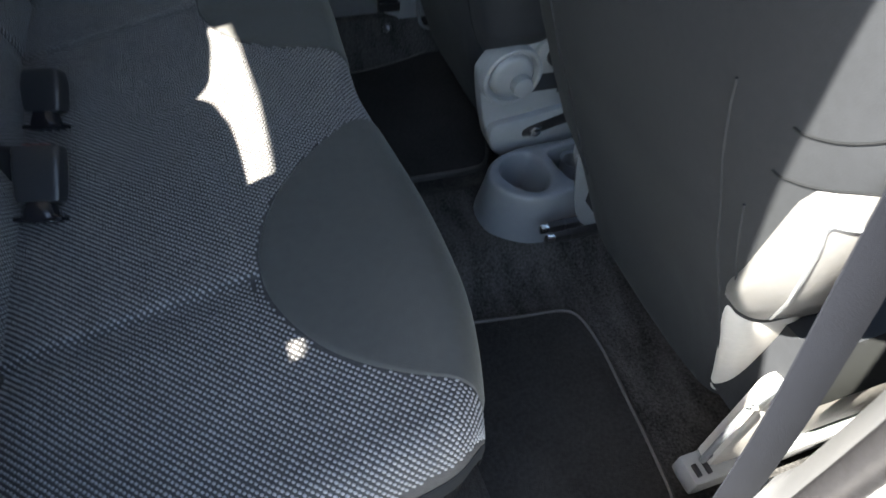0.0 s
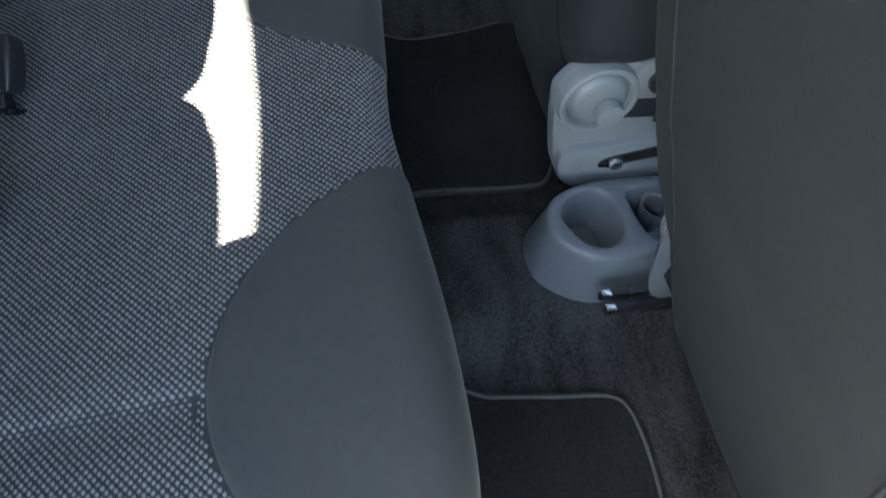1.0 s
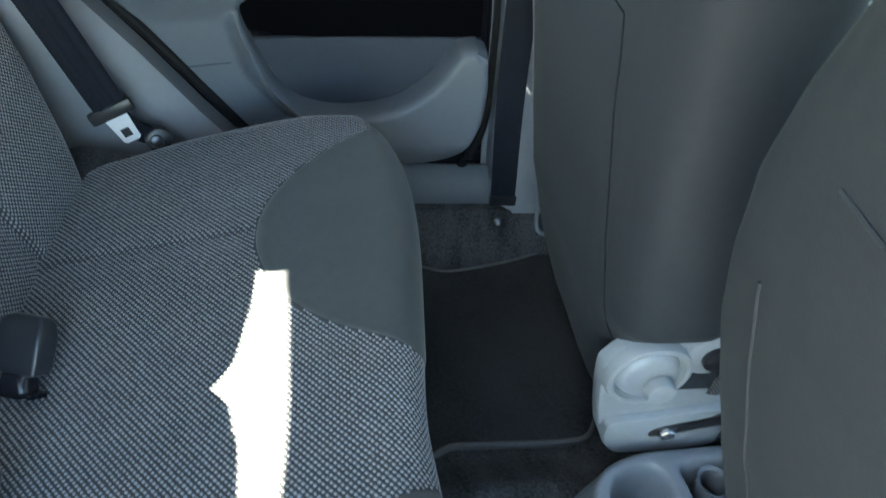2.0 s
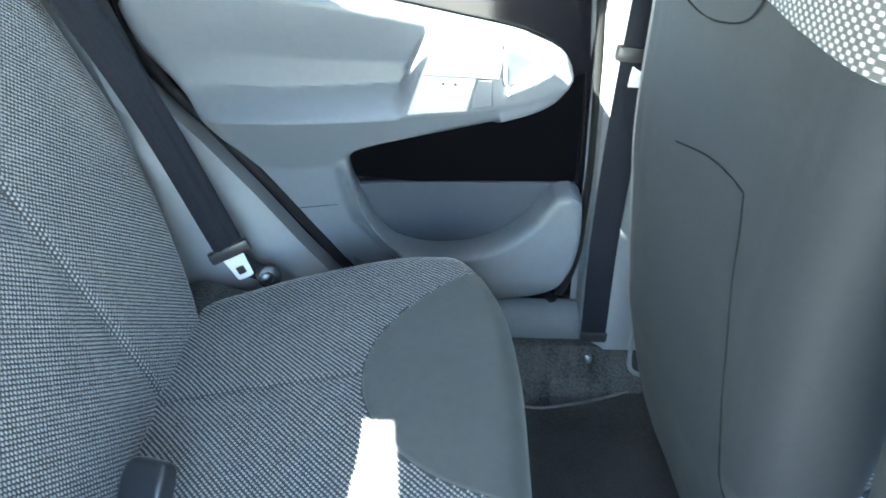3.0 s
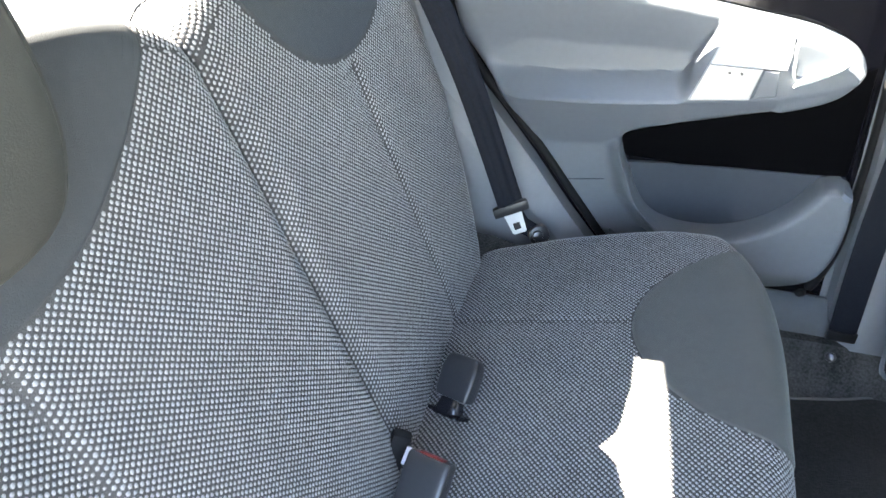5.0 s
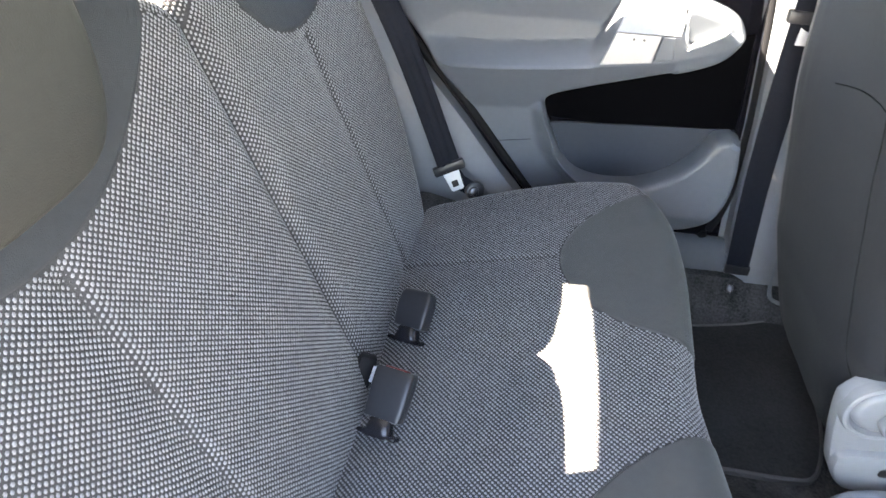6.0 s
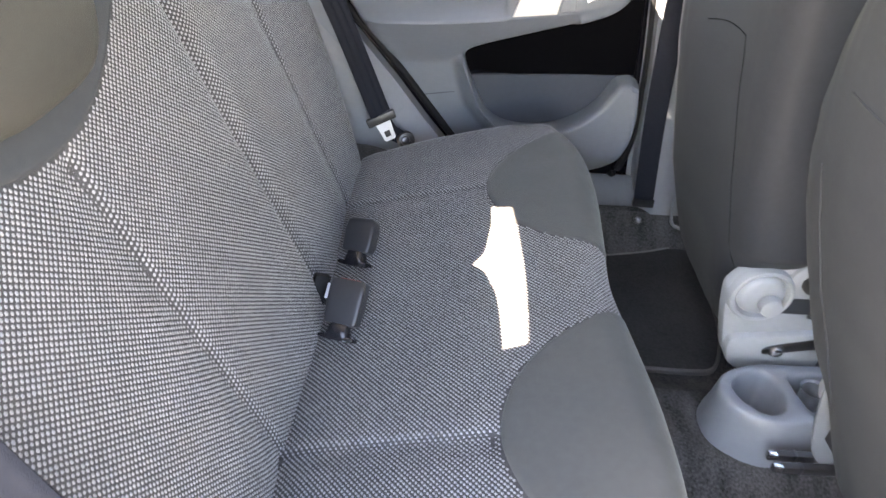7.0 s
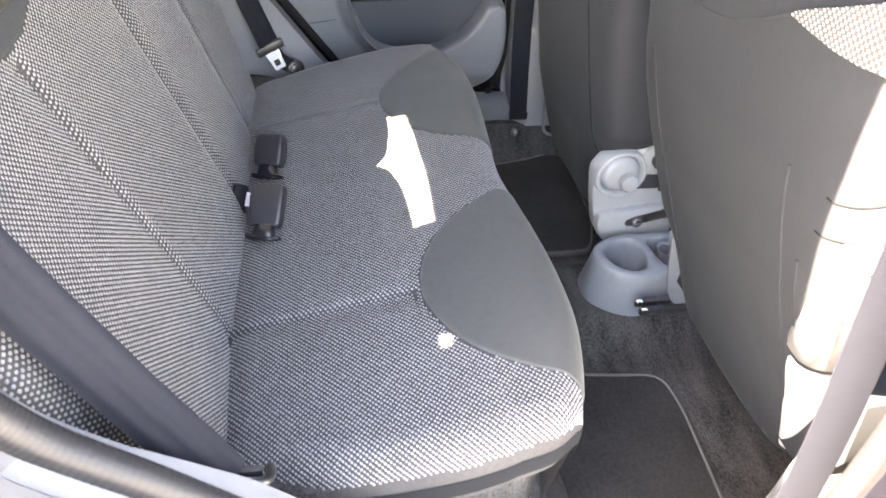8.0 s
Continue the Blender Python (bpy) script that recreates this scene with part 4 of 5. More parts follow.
# ---- centre console with cup holders ----
def console():
    c = thing("centre_console", "blue-grey plastic floor console with cup holders between the seats", "console", at=(0.5, 0.72, 0.04))

    def ring(cx, cy, ax, ay, z, n=48, p=0.8):
        out = []
        for k in range(n):
            q = 2 * math.pi * k / n
            cc, s = math.cos(q), math.sin(q)
            out.append((cx + ax * (abs(cc) ** p) * (1 if cc > 0 else -1), cy + ay * (abs(s) ** p) * (1 if s > 0 else -1), z))
        return out

    def dee(grow, z):
        """The cup's mouth: round towards the rear, flattened where the tray begins."""
        pts = ((0.447, 0.715), (0.459, 0.741), (0.484, 0.757), (0.516, 0.760), (0.533, 0.742), (0.537, 0.708), (0.524, 0.674), (0.496, 0.660), (0.463, 0.677))
        return [(p.x, p.y + 0.011, z + 0.006) for p in shrink(even_loop([Vector(p) for p in pts], 64), -grow)]

    def trace(pts, grow, z, n=72):
        return [Vector((p.x, p.y + 0.012, z + 0.006)) for p in shrink(even_loop([Vector(p) for p in pts], n), -grow)]
    body_line = ((0.429, 0.705), (0.436, 0.733), (0.462, 0.756), (0.510, 0.771), (0.570, 0.774), (0.68, 0.776), (0.78, 0.772), (0.79, 0.714), (0.78, 0.657), (0.68, 0.652), (0.56, 0.650), (0.505, 0.643), (0.462, 0.657), (0.436, 0.680))
    foot_line = ((0.412, 0.706), (0.420, 0.745), (0.452, 0.775), (0.510, 0.790), (0.580, 0.792), (0.68, 0.793), (0.79, 0.788), (0.80, 0.714), (0.79, 0.640), (0.68, 0.634), (0.56, 0.632), (0.500, 0.626), (0.452, 0.640), (0.420, 0.668))
    tray_line = ((0.556, 0.752), (0.60, 0.759), (0.68, 0.760), (0.755, 0.756), (0.765, 0.714), (0.755, 0.671), (0.68, 0.667), (0.60, 0.666), (0.566, 0.670), (0.556, 0.700), (0.553, 0.730))
    bm = bmesh.new()

    def skirt(loops, bottom=False):
        """Rings of wall; returns the edges of the last ring."""
        rings = [[bm.verts.new(p) for p in loop] for loop in loops]
        n = len(rings[0])
        for p, q in zip(rings, rings[1:]):
            for i in range(n):
                bm.faces.new((p[i], p[(i + 1) % n], q[(i + 1) % n], q[i]))
        if bottom:
            bm.faces.new(rings[0])
        last = rings[-1]
        return [bm.edges.get((last[i], last[(i + 1) % n])) for i in range(n)]
    rim = skirt([trace(foot_line, 0.0, 0.010), trace(foot_line, -0.004, 0.045), trace(body_line, 0.006, 0.104), trace(body_line, 0.0040, 0.1195), trace(body_line, 0.0010, 0.1245), trace(body_line, -0.002, 0.1258)])
    rim += skirt([dee(-0.013, 0.050), dee(-0.009, 0.06), dee(-0.004, 0.113), dee(-0.001, 0.1235), dee(0.002, 0.1258)], True)
    rim += skirt([trace(tray_line, -0.007, 0.070), trace(tray_line, -0.004, 0.115), trace(tray_line, -0.001, 0.1238), trace(tray_line, 0.002, 0.1258)], True)
    bmesh.ops.triangle_fill(bm, use_beauty=True, edges=rim)
    t = part("cup_holder", bm, CONSOLE, c)
    part("coin_cup", loft([ring(0.600, 0.744, 0.018, 0.018, 0.068, 32, 1), ring(0.600, 0.744, 0.018, 0.018, 0.118, 32, 1), ring(0.600, 0.744, 0.023, 0.023, 0.121, 32, 1), ring(0.600, 0.744, 0.02, 0.02, 0.118, 32, 1), ring(0.600, 0.744, 0.018, 0.018, 0.072, 32, 1)]), CONSOLE, t)
    return c


console()


# ---- floor mats ----
def floor_mat(far):
    fy = mirror if far else (lambda y: y)
    mat = thing("floor_mat", "near-black carpet floor mat with a grey bound edge", "mat", "rear floor mats", at=(0.42, fy(0.33), 0.0))
    outline = [(0.232, 0.535), (0.33, 0.533), (0.42, 0.522), (0.490, 0.514), (0.515, 0.490), (0.521, 0.43), (0.515, 0.35), (0.503, 0.23), (0.49, 0.17), (0.45, 0.150), (0.36, 0.165), (0.232, 0.17)]
    if far:
        outline = [(0.205, 0.563), (0.29, 0.563), (0.38, 0.565), (0.46, 0.566), (0.505, 0.556), (0.535, 0.50), (0.556, 0.42), (0.564, 0.33), (0.572, 0.25), (0.568, 0.165), (0.553, 0.140), (0.52, 0.142), (0.47, 0.160), (0.42, 0.174), (0.33, 0.192), (0.205, 0.196)]
    loop = even_loop([Vector((x, fy(y))) for x, y in outline], 120)
    part("carpet", loft([[(p.x, p.y, -0.004) for p in loop], [(p.x, p.y, 0.006) for p in shrink(loop, 0.002)], [(p.x, p.y, 0.007) for p in shrink(loop, 0.008)]]), MATCARPET, mat)
    a, b = shrink(loop, -0.0015), shrink(loop, 0.006)
    part("binding", loft([[(p.x, p.y, -0.003) for p in a], [(p.x, p.y, 0.007) for p in a], [(p.x, p.y, 0.0095) for p in shrink(loop, 0.0025)], [(p.x, p.y, 0.0075) for p in b]], cap_end=False), MATEDGE, mat, "grey stitched edge binding")
    return mat


floor_mat(False)
floor_mat(True)


# ---- rear buckles ----
def buckle(base, up, face, short=False):
    """A seat belt buckle on its stalk: base on the cushion, up along it, face its broad side."""
    u, f = Vector(up).normalized(), Vector(face).normalized()
    s = u.cross(f).normalized()
    f = s.cross(u)
    m = Matrix((s, f, u)).transposed().to_4x4()
    m.translation = Vector(base)
    b = thing("seat_belt_buckle", "dark grey plastic seat belt buckle lying on the bench", "buckle", "rear buckles", at=tuple(base))
    L = 0.078 if not short else 0.070
    bm = bmesh.new()
    loops = []
    tip = ((L - 0.016, 0.0262, 0.0130), (L - 0.006, 0.0245, 0.0118), (L - 0.001, 0.021, 0.0085), (L + 0.001, 0.015, 0.005)) if short else ((L - 0.004, 0.0262, 0.0135), (L, 0.0246, 0.0118))
    for z, w, d in ((0.012, 0.019, 0.008), (0.014, 0.0235, 0.0120), (0.022, 0.0255, 0.0135), (L * 0.7, 0.0265, 0.0142)) + tip:
        loops.append([m @ Vector((w * (abs(math.cos(q)) ** 0.24) * math.copysign(1, math.cos(q)), d * (abs(math.sin(q)) ** 0.24) * math.copysign(1, math.sin(q)), z)) for q in [2 * math.pi * k / 40 for k in range(40)]])
    part("housing", loft(loops, bm=bm), BUCKLE, b)
    part("release_button", box((-0.015, -0.007, L - 0.004), (0.015, 0.0075 - (0.004 if short else 0), L + (0.0006 if short else 0.0018)), 0.001, m=m), REDPLASTIC, b, "red plastic release button")
    part("stalk", loft([[m @ Vector((w * (abs(math.cos(q)) ** 0.6) * math.copysign(1, math.cos(q)), d * (abs(math.sin(q)) ** 0.6) * math.copysign(1, math.sin(q)) + 0.002, z)) for q in [2 * math.pi * k / 28 for k in range(28)]]
                         for z, w, d in ((-0.010, 0.021, 0.011), (-0.004, 0.0185, 0.0130), (0.003, 0.0165, 0.0135), (0.009, 0.0150, 0.0115), (0.016, 0.0155, 0.009))]), BOOTRUBBER, b, "black moulded stalk boot")
    part("slot_bezel", box((-0.027, -0.012, -0.009), (0.027, 0.014, -0.003), 0.0028, m=m), BOOTRUBBER, b, "black slot bezel")
    return b


buckle((-0.198, 0.812, 0.289), (0.13, 0.68, 0.71), (-0.36, -0.60, 0.70), True)
buckle((-0.200, 0.638, 0.290), (0.15, 0.72, 0.67), (-0.20, -0.64, 0.74))

# middle buckle, sunk in the split between the backrests
mb = thing("middle_buckle", "black buckle with a white printed tag in the seat split", "buckle", "rear buckles", at=(-0.235, 0.725, 0.27))
part("housing", box((-0.012, -0.010, -0.03), (0.012, 0.010, 0.038), 0.005, m=pose(-0.246, 0.722, 0.283, -20, 18, 10)), RUBBER, mb)
part("tag", box((0.003, -0.0135, 0.002), (0.011, -0.0102, 0.026), 0.001, m=pose(-0.240, 0.722, 0.287, -20, 18, 10)), material("tag_cloth", (0.7, 0.7, 0.74), 0.7), mb, "small white cloth tag")


# ---- far door ----
def far_door():
    door = thing("door", "black painted rear door with grey moulded armrest panel and bottle pocket", "door", kind="structure", at=(0.05, 1.40, 0.1))
    door.name = "door_1"
    Y0 = 1.405
    # painted inner skin of the door, with the window opening above it
    skin = [(-0.376, 0.775), (-0.376, 0.655), (-0.337, 0.545), (-0.260, 0.462), (-0.185, 0.372), (-0.105, 0.272), (-0.038, 0.196), (0.05, 0.11), (0.24, 0.075), (0.36, 0.09), (0.386, 0.24), (0.368, 0.42), (0.343, 0.62), (0.315, 0.775)]
    body = part("painted_skin", plate([Vector(p) for p in skin], Y0 + 0.03, Y0 - 0.004, 0.006, raw=True), BLACKPAINT, door, "glossy black painted metal", smooth=False)
    # near-black sheet that puts in the shade of the hollow between armrest and pocket
    part("liner", plate([Vector(p) for p in ((-0.06, 0.40), (-0.06, 0.50), (0.10, 0.545), (0.26, 0.585), (0.300, 0.585), (0.338, 0.60), (0.356, 0.42), (0.354, 0.38))], Y0, Y0 - 0.0085, 0.003, raw=True), SHADEBLACK, body, "near-black sheet for the shade in the hollow", smooth=False)

    # window frame: a rounded ring that leans in with the glass
    def lean(x, z, off=0.0):
        return (x, side_y(z) - off, z)
    outer = even_loop([Vector(p) for p in ((-0.258, 0.80), (-0.235, 0.757), (-0.18, 0.734), (0.0, 0.726), (0.19, 0.726), (0.25, 0.729), (0.288, 0.744), (0.303, 0.78), (0.290, 0.90), (0.262, 1.085), (0.10, 1.095), (-0.10, 1.095), (-0.165, 1.08), (-0.228, 0.95))], 140)

    def inset(d, off):
        return [lean(p.x, p.y, off) for p in shrink(outer, d)]
    def flange(off):
        """The door frame outside the glazing, broad towards the rear."""
        return [lean(p.x, p.y, off) for p in [a.lerp(b, ease_rear(a.x)) for a, b in zip(shrink(outer, -0.016), shrink(outer, -0.105))]]

    def ease_rear(x):
        return max(0.0, min(1.0, (0.0 - x) / 0.12))
    frame_bm = loft([flange(-0.02), flange(0.001), inset(-0.016, 0.002), inset(-0.012, 0.006), inset(0.004, 0.009), inset(0.012, 0.008), inset(0.016, 0.003), inset(0.017, -0.008)], False, False)
    wf = part("window_frame", frame_bm, BLACKPAINT, door, "glossy black window frame")
    # reflection along the pane's edge, modelled as a pale band
    part("window_seal", loft([inset(0.014, -0.002), inset(0.020, 0.006), inset(0.030, 0.007), inset(0.040, 0.004), inset(0.044, -0.006)], False, False), GLASSBAND, wf, "pale band for the reflection along the glass edge")
    part("pane", loft([inset(0.040, -0.002)], True, False), SIDEGLASS, door, "clear hinged window pane")
    # one moulded panel: dished armrest above, a bay round the black hollow, a bowed bottle pocket below
    top = [(-0.350, 0.718), (-0.278, 0.713), (-0.21, 0.709), (-0.126, 0.702), (-0.041, 0.696), (0.044, 0.686), (0.129, 0.674), (0.215, 0.661), (0.264, 0.648), (0.291, 0.635), (0.303, 0.625), (0.309, 0.614), (0.310, 0.604)]
    under = [(0.306, 0.591), (0.298, 0.577), (0.286, 0.563), (0.269, 0.551), (0.248, 0.541), (0.218, 0.530), (0.158, 0.511), (0.090, 0.489), (0.031, 0.470), (-0.012, 0.453), (-0.027, 0.440), (-0.027, 0.425)]
    lip = [(-0.016, 0.395), (-0.002, 0.370), (0.010, 0.343), (0.028, 0.315), (0.052, 0.294), (0.085, 0.282), (0.125, 0.278), (0.174, 0.283), (0.215, 0.297), (0.250, 0.319), (0.282, 0.351), (0.302, 0.386), (0.310, 0.400), (0.318, 0.406), (0.345, 0.410)]
    edge_right = [(0.364, 0.398), (0.374, 0.335), (0.370, 0.262), (0.340, 0.200), (0.28, 0.160), (0.15, 0.148), (0.05, 0.165)]
    edge_left = [(-0.012, 0.200), (-0.06, 0.258), (-0.124, 0.337), (-0.183, 0.413), (-0.257, 0.502), (-0.308, 0.567), (-0.333, 0.603), (-0.349, 0.664)]
    runs = [smooth_line([Vector(p) for p in run], 8 * len(run)) for run in (top, under + lip, edge_right + edge_left)]
    border = [p for run in runs for p in run]
    kept = [border[0]]
    for p in border[1:]:
        if (p - kept[-1]).length > 0.0035:
            kept.append(p)
    border = kept
    seg_a = np.array([(p.x, p.y) for p in border])
    seg_b = np.roll(seg_a, -1, axis=0)

    def ease(v):
        v = max(0.0, min(1.0, v))
        return v * v * (3 - 2 * v)

    def to_border(x, z):
        """Distance to the border, and whether the point lies within it."""
        p = np.array((x, z))
        ab = seg_b - seg_a
        t = np.clip(((p - seg_a) * ab).sum(1) / (ab * ab).sum(1), 0, 1)
        d = float(np.sqrt(((seg_a + ab * t[:, None] - p) ** 2).sum(1).min()))
        cross = ((seg_a[:, 1] > z) != (seg_b[:, 1] > z)) & (x < (seg_b[:, 0] - seg_a[:, 0]) * (z - seg_a[:, 1]) / (seg_b[:, 1] - seg_a[:, 1] + 1e-12) + seg_a[:, 0])
        return d, bool(cross.sum() % 2)

    cup = even_loop([Vector(p) for p in ((0.207, 0.652), (0.229, 0.649), (0.251, 0.641), (0.265, 0.631), (0.269, 0.620), (0.262, 0.610), (0.238, 0.600), (0.214, 0.592), (0.206, 0.599), (0.204, 0.626))], 56)
    cup_a = np.array([(p.x, p.y) for p in cup])
    cup_b = np.roll(cup_a, -1, axis=0)

    def in_cup(x, z):
        """Depth inside the handle cup's mouth, negative outside."""
        if not (0.19 < x < 0.28 and 0.57 < z < 0.67):
            return -1.0
        ab = cup_b - cup_a
        p = np.array((x, z))
        t = np.clip(((p - cup_a) * ab).sum(1) / (ab * ab).sum(1), 0, 1)
        d = float(np.sqrt(((cup_a + ab * t[:, None] - p) ** 2).sum(1).min()))
        cross = ((cup_a[:, 1] > z) != (cup_b[:, 1] > z)) & (x < (cup_b[:, 0] - cup_a[:, 0]) * (z - cup_a[:, 1]) / (cup_b[:, 1] - cup_a[:, 1] + 1e-12) + cup_a[:, 0])
        return d if cross.sum() % 2 else -d

    def face_rise(z):
        """How far the grip's slanting face stands off the door."""
        return 0.048 + 0.026 * max(0.0, min(1.0, (0.668 - z) / 0.066))

    def nose_x(z):
        """Where the armrest's hollow ends at the slanting edge of the grip."""
        return knots(z, (0.547, 0.606, 0.664), (0.040, 0.060, 0.083))

    def crest_z(x):
        return knots(x, (-0.30, -0.208, -0.118, -0.03, 0.06, 0.14, 0.20, 0.265, 0.31), (0.508, 0.511, 0.515, 0.523, 0.534, 0.546, 0.556, 0.576, 0.600))

    def rise(x, z):
        crest = crest_z(x)
        head = knots(x, [p[0] for p in top], [p[1] for p in top])
        full = ease((x + 0.315) / 0.11)
        if z >= crest:
            v = (z - crest) / max(0.012, head - crest)
            ramp = min(1.0, (z - crest) / 0.042)
            shelf = (1 - ramp) * (1 - ramp * 0.25) if ramp < 1 else 0.0
            hollow = 0.008 + 0.034 * ease((v - 0.22) / 0.76) + 0.014 * (1 - ease((x + 0.33) / 0.13))
            h = hollow + (0.075 - hollow) * shelf * full
            nose = ease((x - nose_x(z)) / 0.022)
            h += (face_rise(z) - 0.003 - h) * nose - 0.040 * max(0.0, min(1.0, in_cup(x, z) / 0.003))
        else:
            tall = 0.059 + (face_rise(crest) - 0.078) * ease((x - nose_x(crest)) / 0.022)
            h = 0.016 + tall * full * max(0.0, 1 - (crest - z) / 0.105) ** 1.25
        ridge = knots(z, (0.15, 0.21, 0.242, 0.257, 0.325, 0.37, 0.424, 0.46), (0.13, 0.10, 0.075, 0.022, -0.035, -0.050, -0.064, -0.06))
        low = 0.015 + 0.052 * ease((x - ridge) / 0.065) * ease((z - 0.135) / 0.10) * ease((0.452 - z) / 0.045 if x < 0.2 else 1.0)
        return max(h, low)

    def roll(x, z, d):
        reach = 0.009 + 0.009 * ease((z - knots(x, (-0.35, 0.305), (0.65, 0.60))) / 0.03)
        return 0.010 + (rise(x, z) - 0.010) * math.sqrt(max(0.0, 1 - (1 - min(1.0, d / reach)) ** 2))
    flat = [(p.x, p.y) for p in border]
    nb = len(flat)
    for inset_by in (0.0012, 0.003, 0.006, 0.0105):
        for p in shrink(border, inset_by):
            d, inside = to_border(p.x, p.y)
            if inside and d > inset_by * 0.7:
                flat.append((p.x, p.y))
    for i in range(0, 125):
        for k in range(0, 103):
            x, z = -0.352 + i * 0.006 + (0.003 if k % 2 else 0.0), 0.146 + k * 0.0056
            d, inside = to_border(x, z)
            if inside and d > 0.0135 and not (x < 0.20 and abs(z - crest_z(x)) < 0.0055) and abs(in_cup(x, z)) > 0.0065:
                flat.append((x, z))
    for off in (-0.0035, 0.0006, 0.0035):
        flat += [(p.x, p.y) for p in shrink(cup, off)[::2]]
    for x in lin(-0.30, 0.19, 123):
        for off in (-0.0045, -0.0015, 0.0015, 0.0045):
            d, inside = to_border(x, crest_z(x) + off)
            if inside and d > 0.012:
                flat.append((x, crest_z(x) + off))
    coords, _, tris, *_ = geometry.delaunay_2d_cdt([Vector(p) for p in flat], [(i, (i + 1) % nb) for i in range(nb)], [], 0, 1e-6)
    arm_bm = bmesh.new()
    made = []
    for p in coords:
        d, inside = to_border(p.x, p.y)
        made.append(arm_bm.verts.new((p.x, Y0 - roll(p.x, p.y, d if inside else 0.0), p.y)))
    for tri in tris:
        mid = sum((coords[i] for i in tri), Vector((0, 0))) / 3
        if to_border(mid.x, mid.y)[1]:
            arm_bm.faces.new([made[i] for i in tri])
    rim = [e for e in arm_bm.edges if e.is_boundary]
    for v in bmesh.ops.extrude_edge_only(arm_bm, edges=rim)["geom"]:
        if isinstance(v, bmesh.types.BMVert):
            v.co.y += 0.0105
    arm = part("armrest_panel", arm_bm, DOORGREY, door, "grey moulded armrest and pocket panel")
    part("parting_line", tube([(x, Y0 - rise(x, 0.335 + 0.16 * (x + 0.12)) - 0.0002, 0.335 + 0.16 * (x + 0.12)) for x in lin(-0.115, -0.048, 10)], 0.0009, 6), SHADESEAMGREY, arm, "thin dark parting line")
    # pocket lining: shade of the recess is put into its darker grey
    part("pocket_back", plate([Vector(p) for p in ((-0.018, 0.386), (-0.014, 0.36), (0.000, 0.30), (0.03, 0.24), (0.12, 0.21), (0.25, 0.23), (0.33, 0.30), (0.345, 0.405), (0.355, 0.409), (0.17, 0.400), (0.03, 0.391), (0.004, 0.388))], Y0, Y0 - 0.0125, 0.002, raw=True), SHADESEAMGREY, arm, "grey pocket lining, darkened for the shade in it", smooth=False)

    # silver grip plate and handle cup on the slanting face
    def face(z, d=0.0):
        return Y0 - face_rise(z) - d

    def leaning(outline, d, thick=0.012, bevel=0.003):
        lp = [Vector(p) for p in outline]
        fine = []
        for p, q in zip(lp, lp[1:] + lp[:1]):
            fine += [p.lerp(q, k / 6) for k in range(6)]
        inner = shrink(fine, bevel)
        return loft([[(p.x, face(p.y, d - thick), p.y) for p in fine], [(p.x, face(p.y, d - bevel), p.y) for p in fine], [(p.x, face(p.y, d), p.y) for p in inner]])
    part("grip_plate", leaning(((0.080, 0.6025), (0.102, 0.660), (0.109, 0.665), (0.194, 0.650), (0.196, 0.626), (0.193, 0.603), (0.160, 0.6025)), 0.0015, bevel=0.0012), SILVER, arm, "silver painted grip plate", smooth=False)
    part("grip_lower", leaning(((0.061, 0.540), (0.0798, 0.602), (0.159, 0.602), (0.151, 0.551)), 0.0015, bevel=0.0012), SILVER, arm, "silver painted plate", smooth=False)
    part("grip_bridge", leaning(((0.154, 0.553), (0.161, 0.601), (0.184, 0.601), (0.189, 0.560)), 0.0012, bevel=0.002), DOORGREY, arm, "grey plastic bridge", smooth=False)

    def cup_ring(inset, d):
        return [(p.x, face(p.y, d), p.y) for p in shrink(cup, inset)]
    part("handle_cup", loft([cup_ring(-0.005, -0.006), cup_ring(-0.0045, -0.001), cup_ring(-0.001, 0.001), cup_ring(0.002, -0.003), cup_ring(0.004, -0.026), cup_ring(0.008, -0.033)], False, True), DOORGREY, arm, "grey handle recess")
    part("door_handle", loft([[(x + 0.006 * math.cos(q) * 0.5, face(z, 0.004) + 0.005 * math.sin(q), z + 0.0062 * math.cos(q)) for q in [2 * math.pi * k / 12 for k in range(12)]] for x, z in ((0.211, 0.586), (0.215, 0.588), (0.233, 0.596), (0.252, 0.606), (0.267, 0.614), (0.270, 0.616))]), WHITEPLASTIC, arm, "pale pull handle")
    part("screw", disc((0.216, face(0.626, -0.030), 0.626), (0, -1, 0), 0.005, 0.003, 12), BLACKPLASTIC, arm)
    for x in (0.112, 0.130):
        part("screw", disc((x, face(0.592, 0.001), 0.592), (0, -1, 0), 0.0022, 0.002, 10), BLACKPLASTIC, arm)
    # latch knob on the window sill
    part("window_latch", loft([[(0.183 + r * math.cos(q), Y0 - 0.012 - 0.04 * max(0, z - 0.76) + r * 0.8 * math.sin(q), z) for q in [2 * math.pi * k / 16 for k in range(16)]] for z, r in ((0.82, 0.006), (0.775, 0.0065), (0.755, 0.008), (0.742, 0.0115), (0.730, 0.0125), (0.721, 0.011), (0.716, 0.006))]), WHITEPLASTIC, door, "pale plastic window latch")
    return door


far_door()

# door seal round the far opening
seal = [(-0.366, 0.95), (-0.372, 0.76), (-0.363, 0.665), (-0.346, 0.598), (-0.314, 0.538), (-0.25, 0.468), (-0.172, 0.378), (-0.093, 0.278), (-0.025, 0.20), (0.075, 0.138), (0.24, 0.108), (0.35, 0.138), (0.388, 0.24), (0.384, 0.42), (0.358, 0.62), (0.330, 0.78), (0.30, 0.95)]
bm = tube([(p.x + 0.010, side_y(p.y) - 0.014, p.y + 0.004) for p in smooth_line([Vector((x, z)) for x, z in seal[:11]], 80)], 0.009, 12)
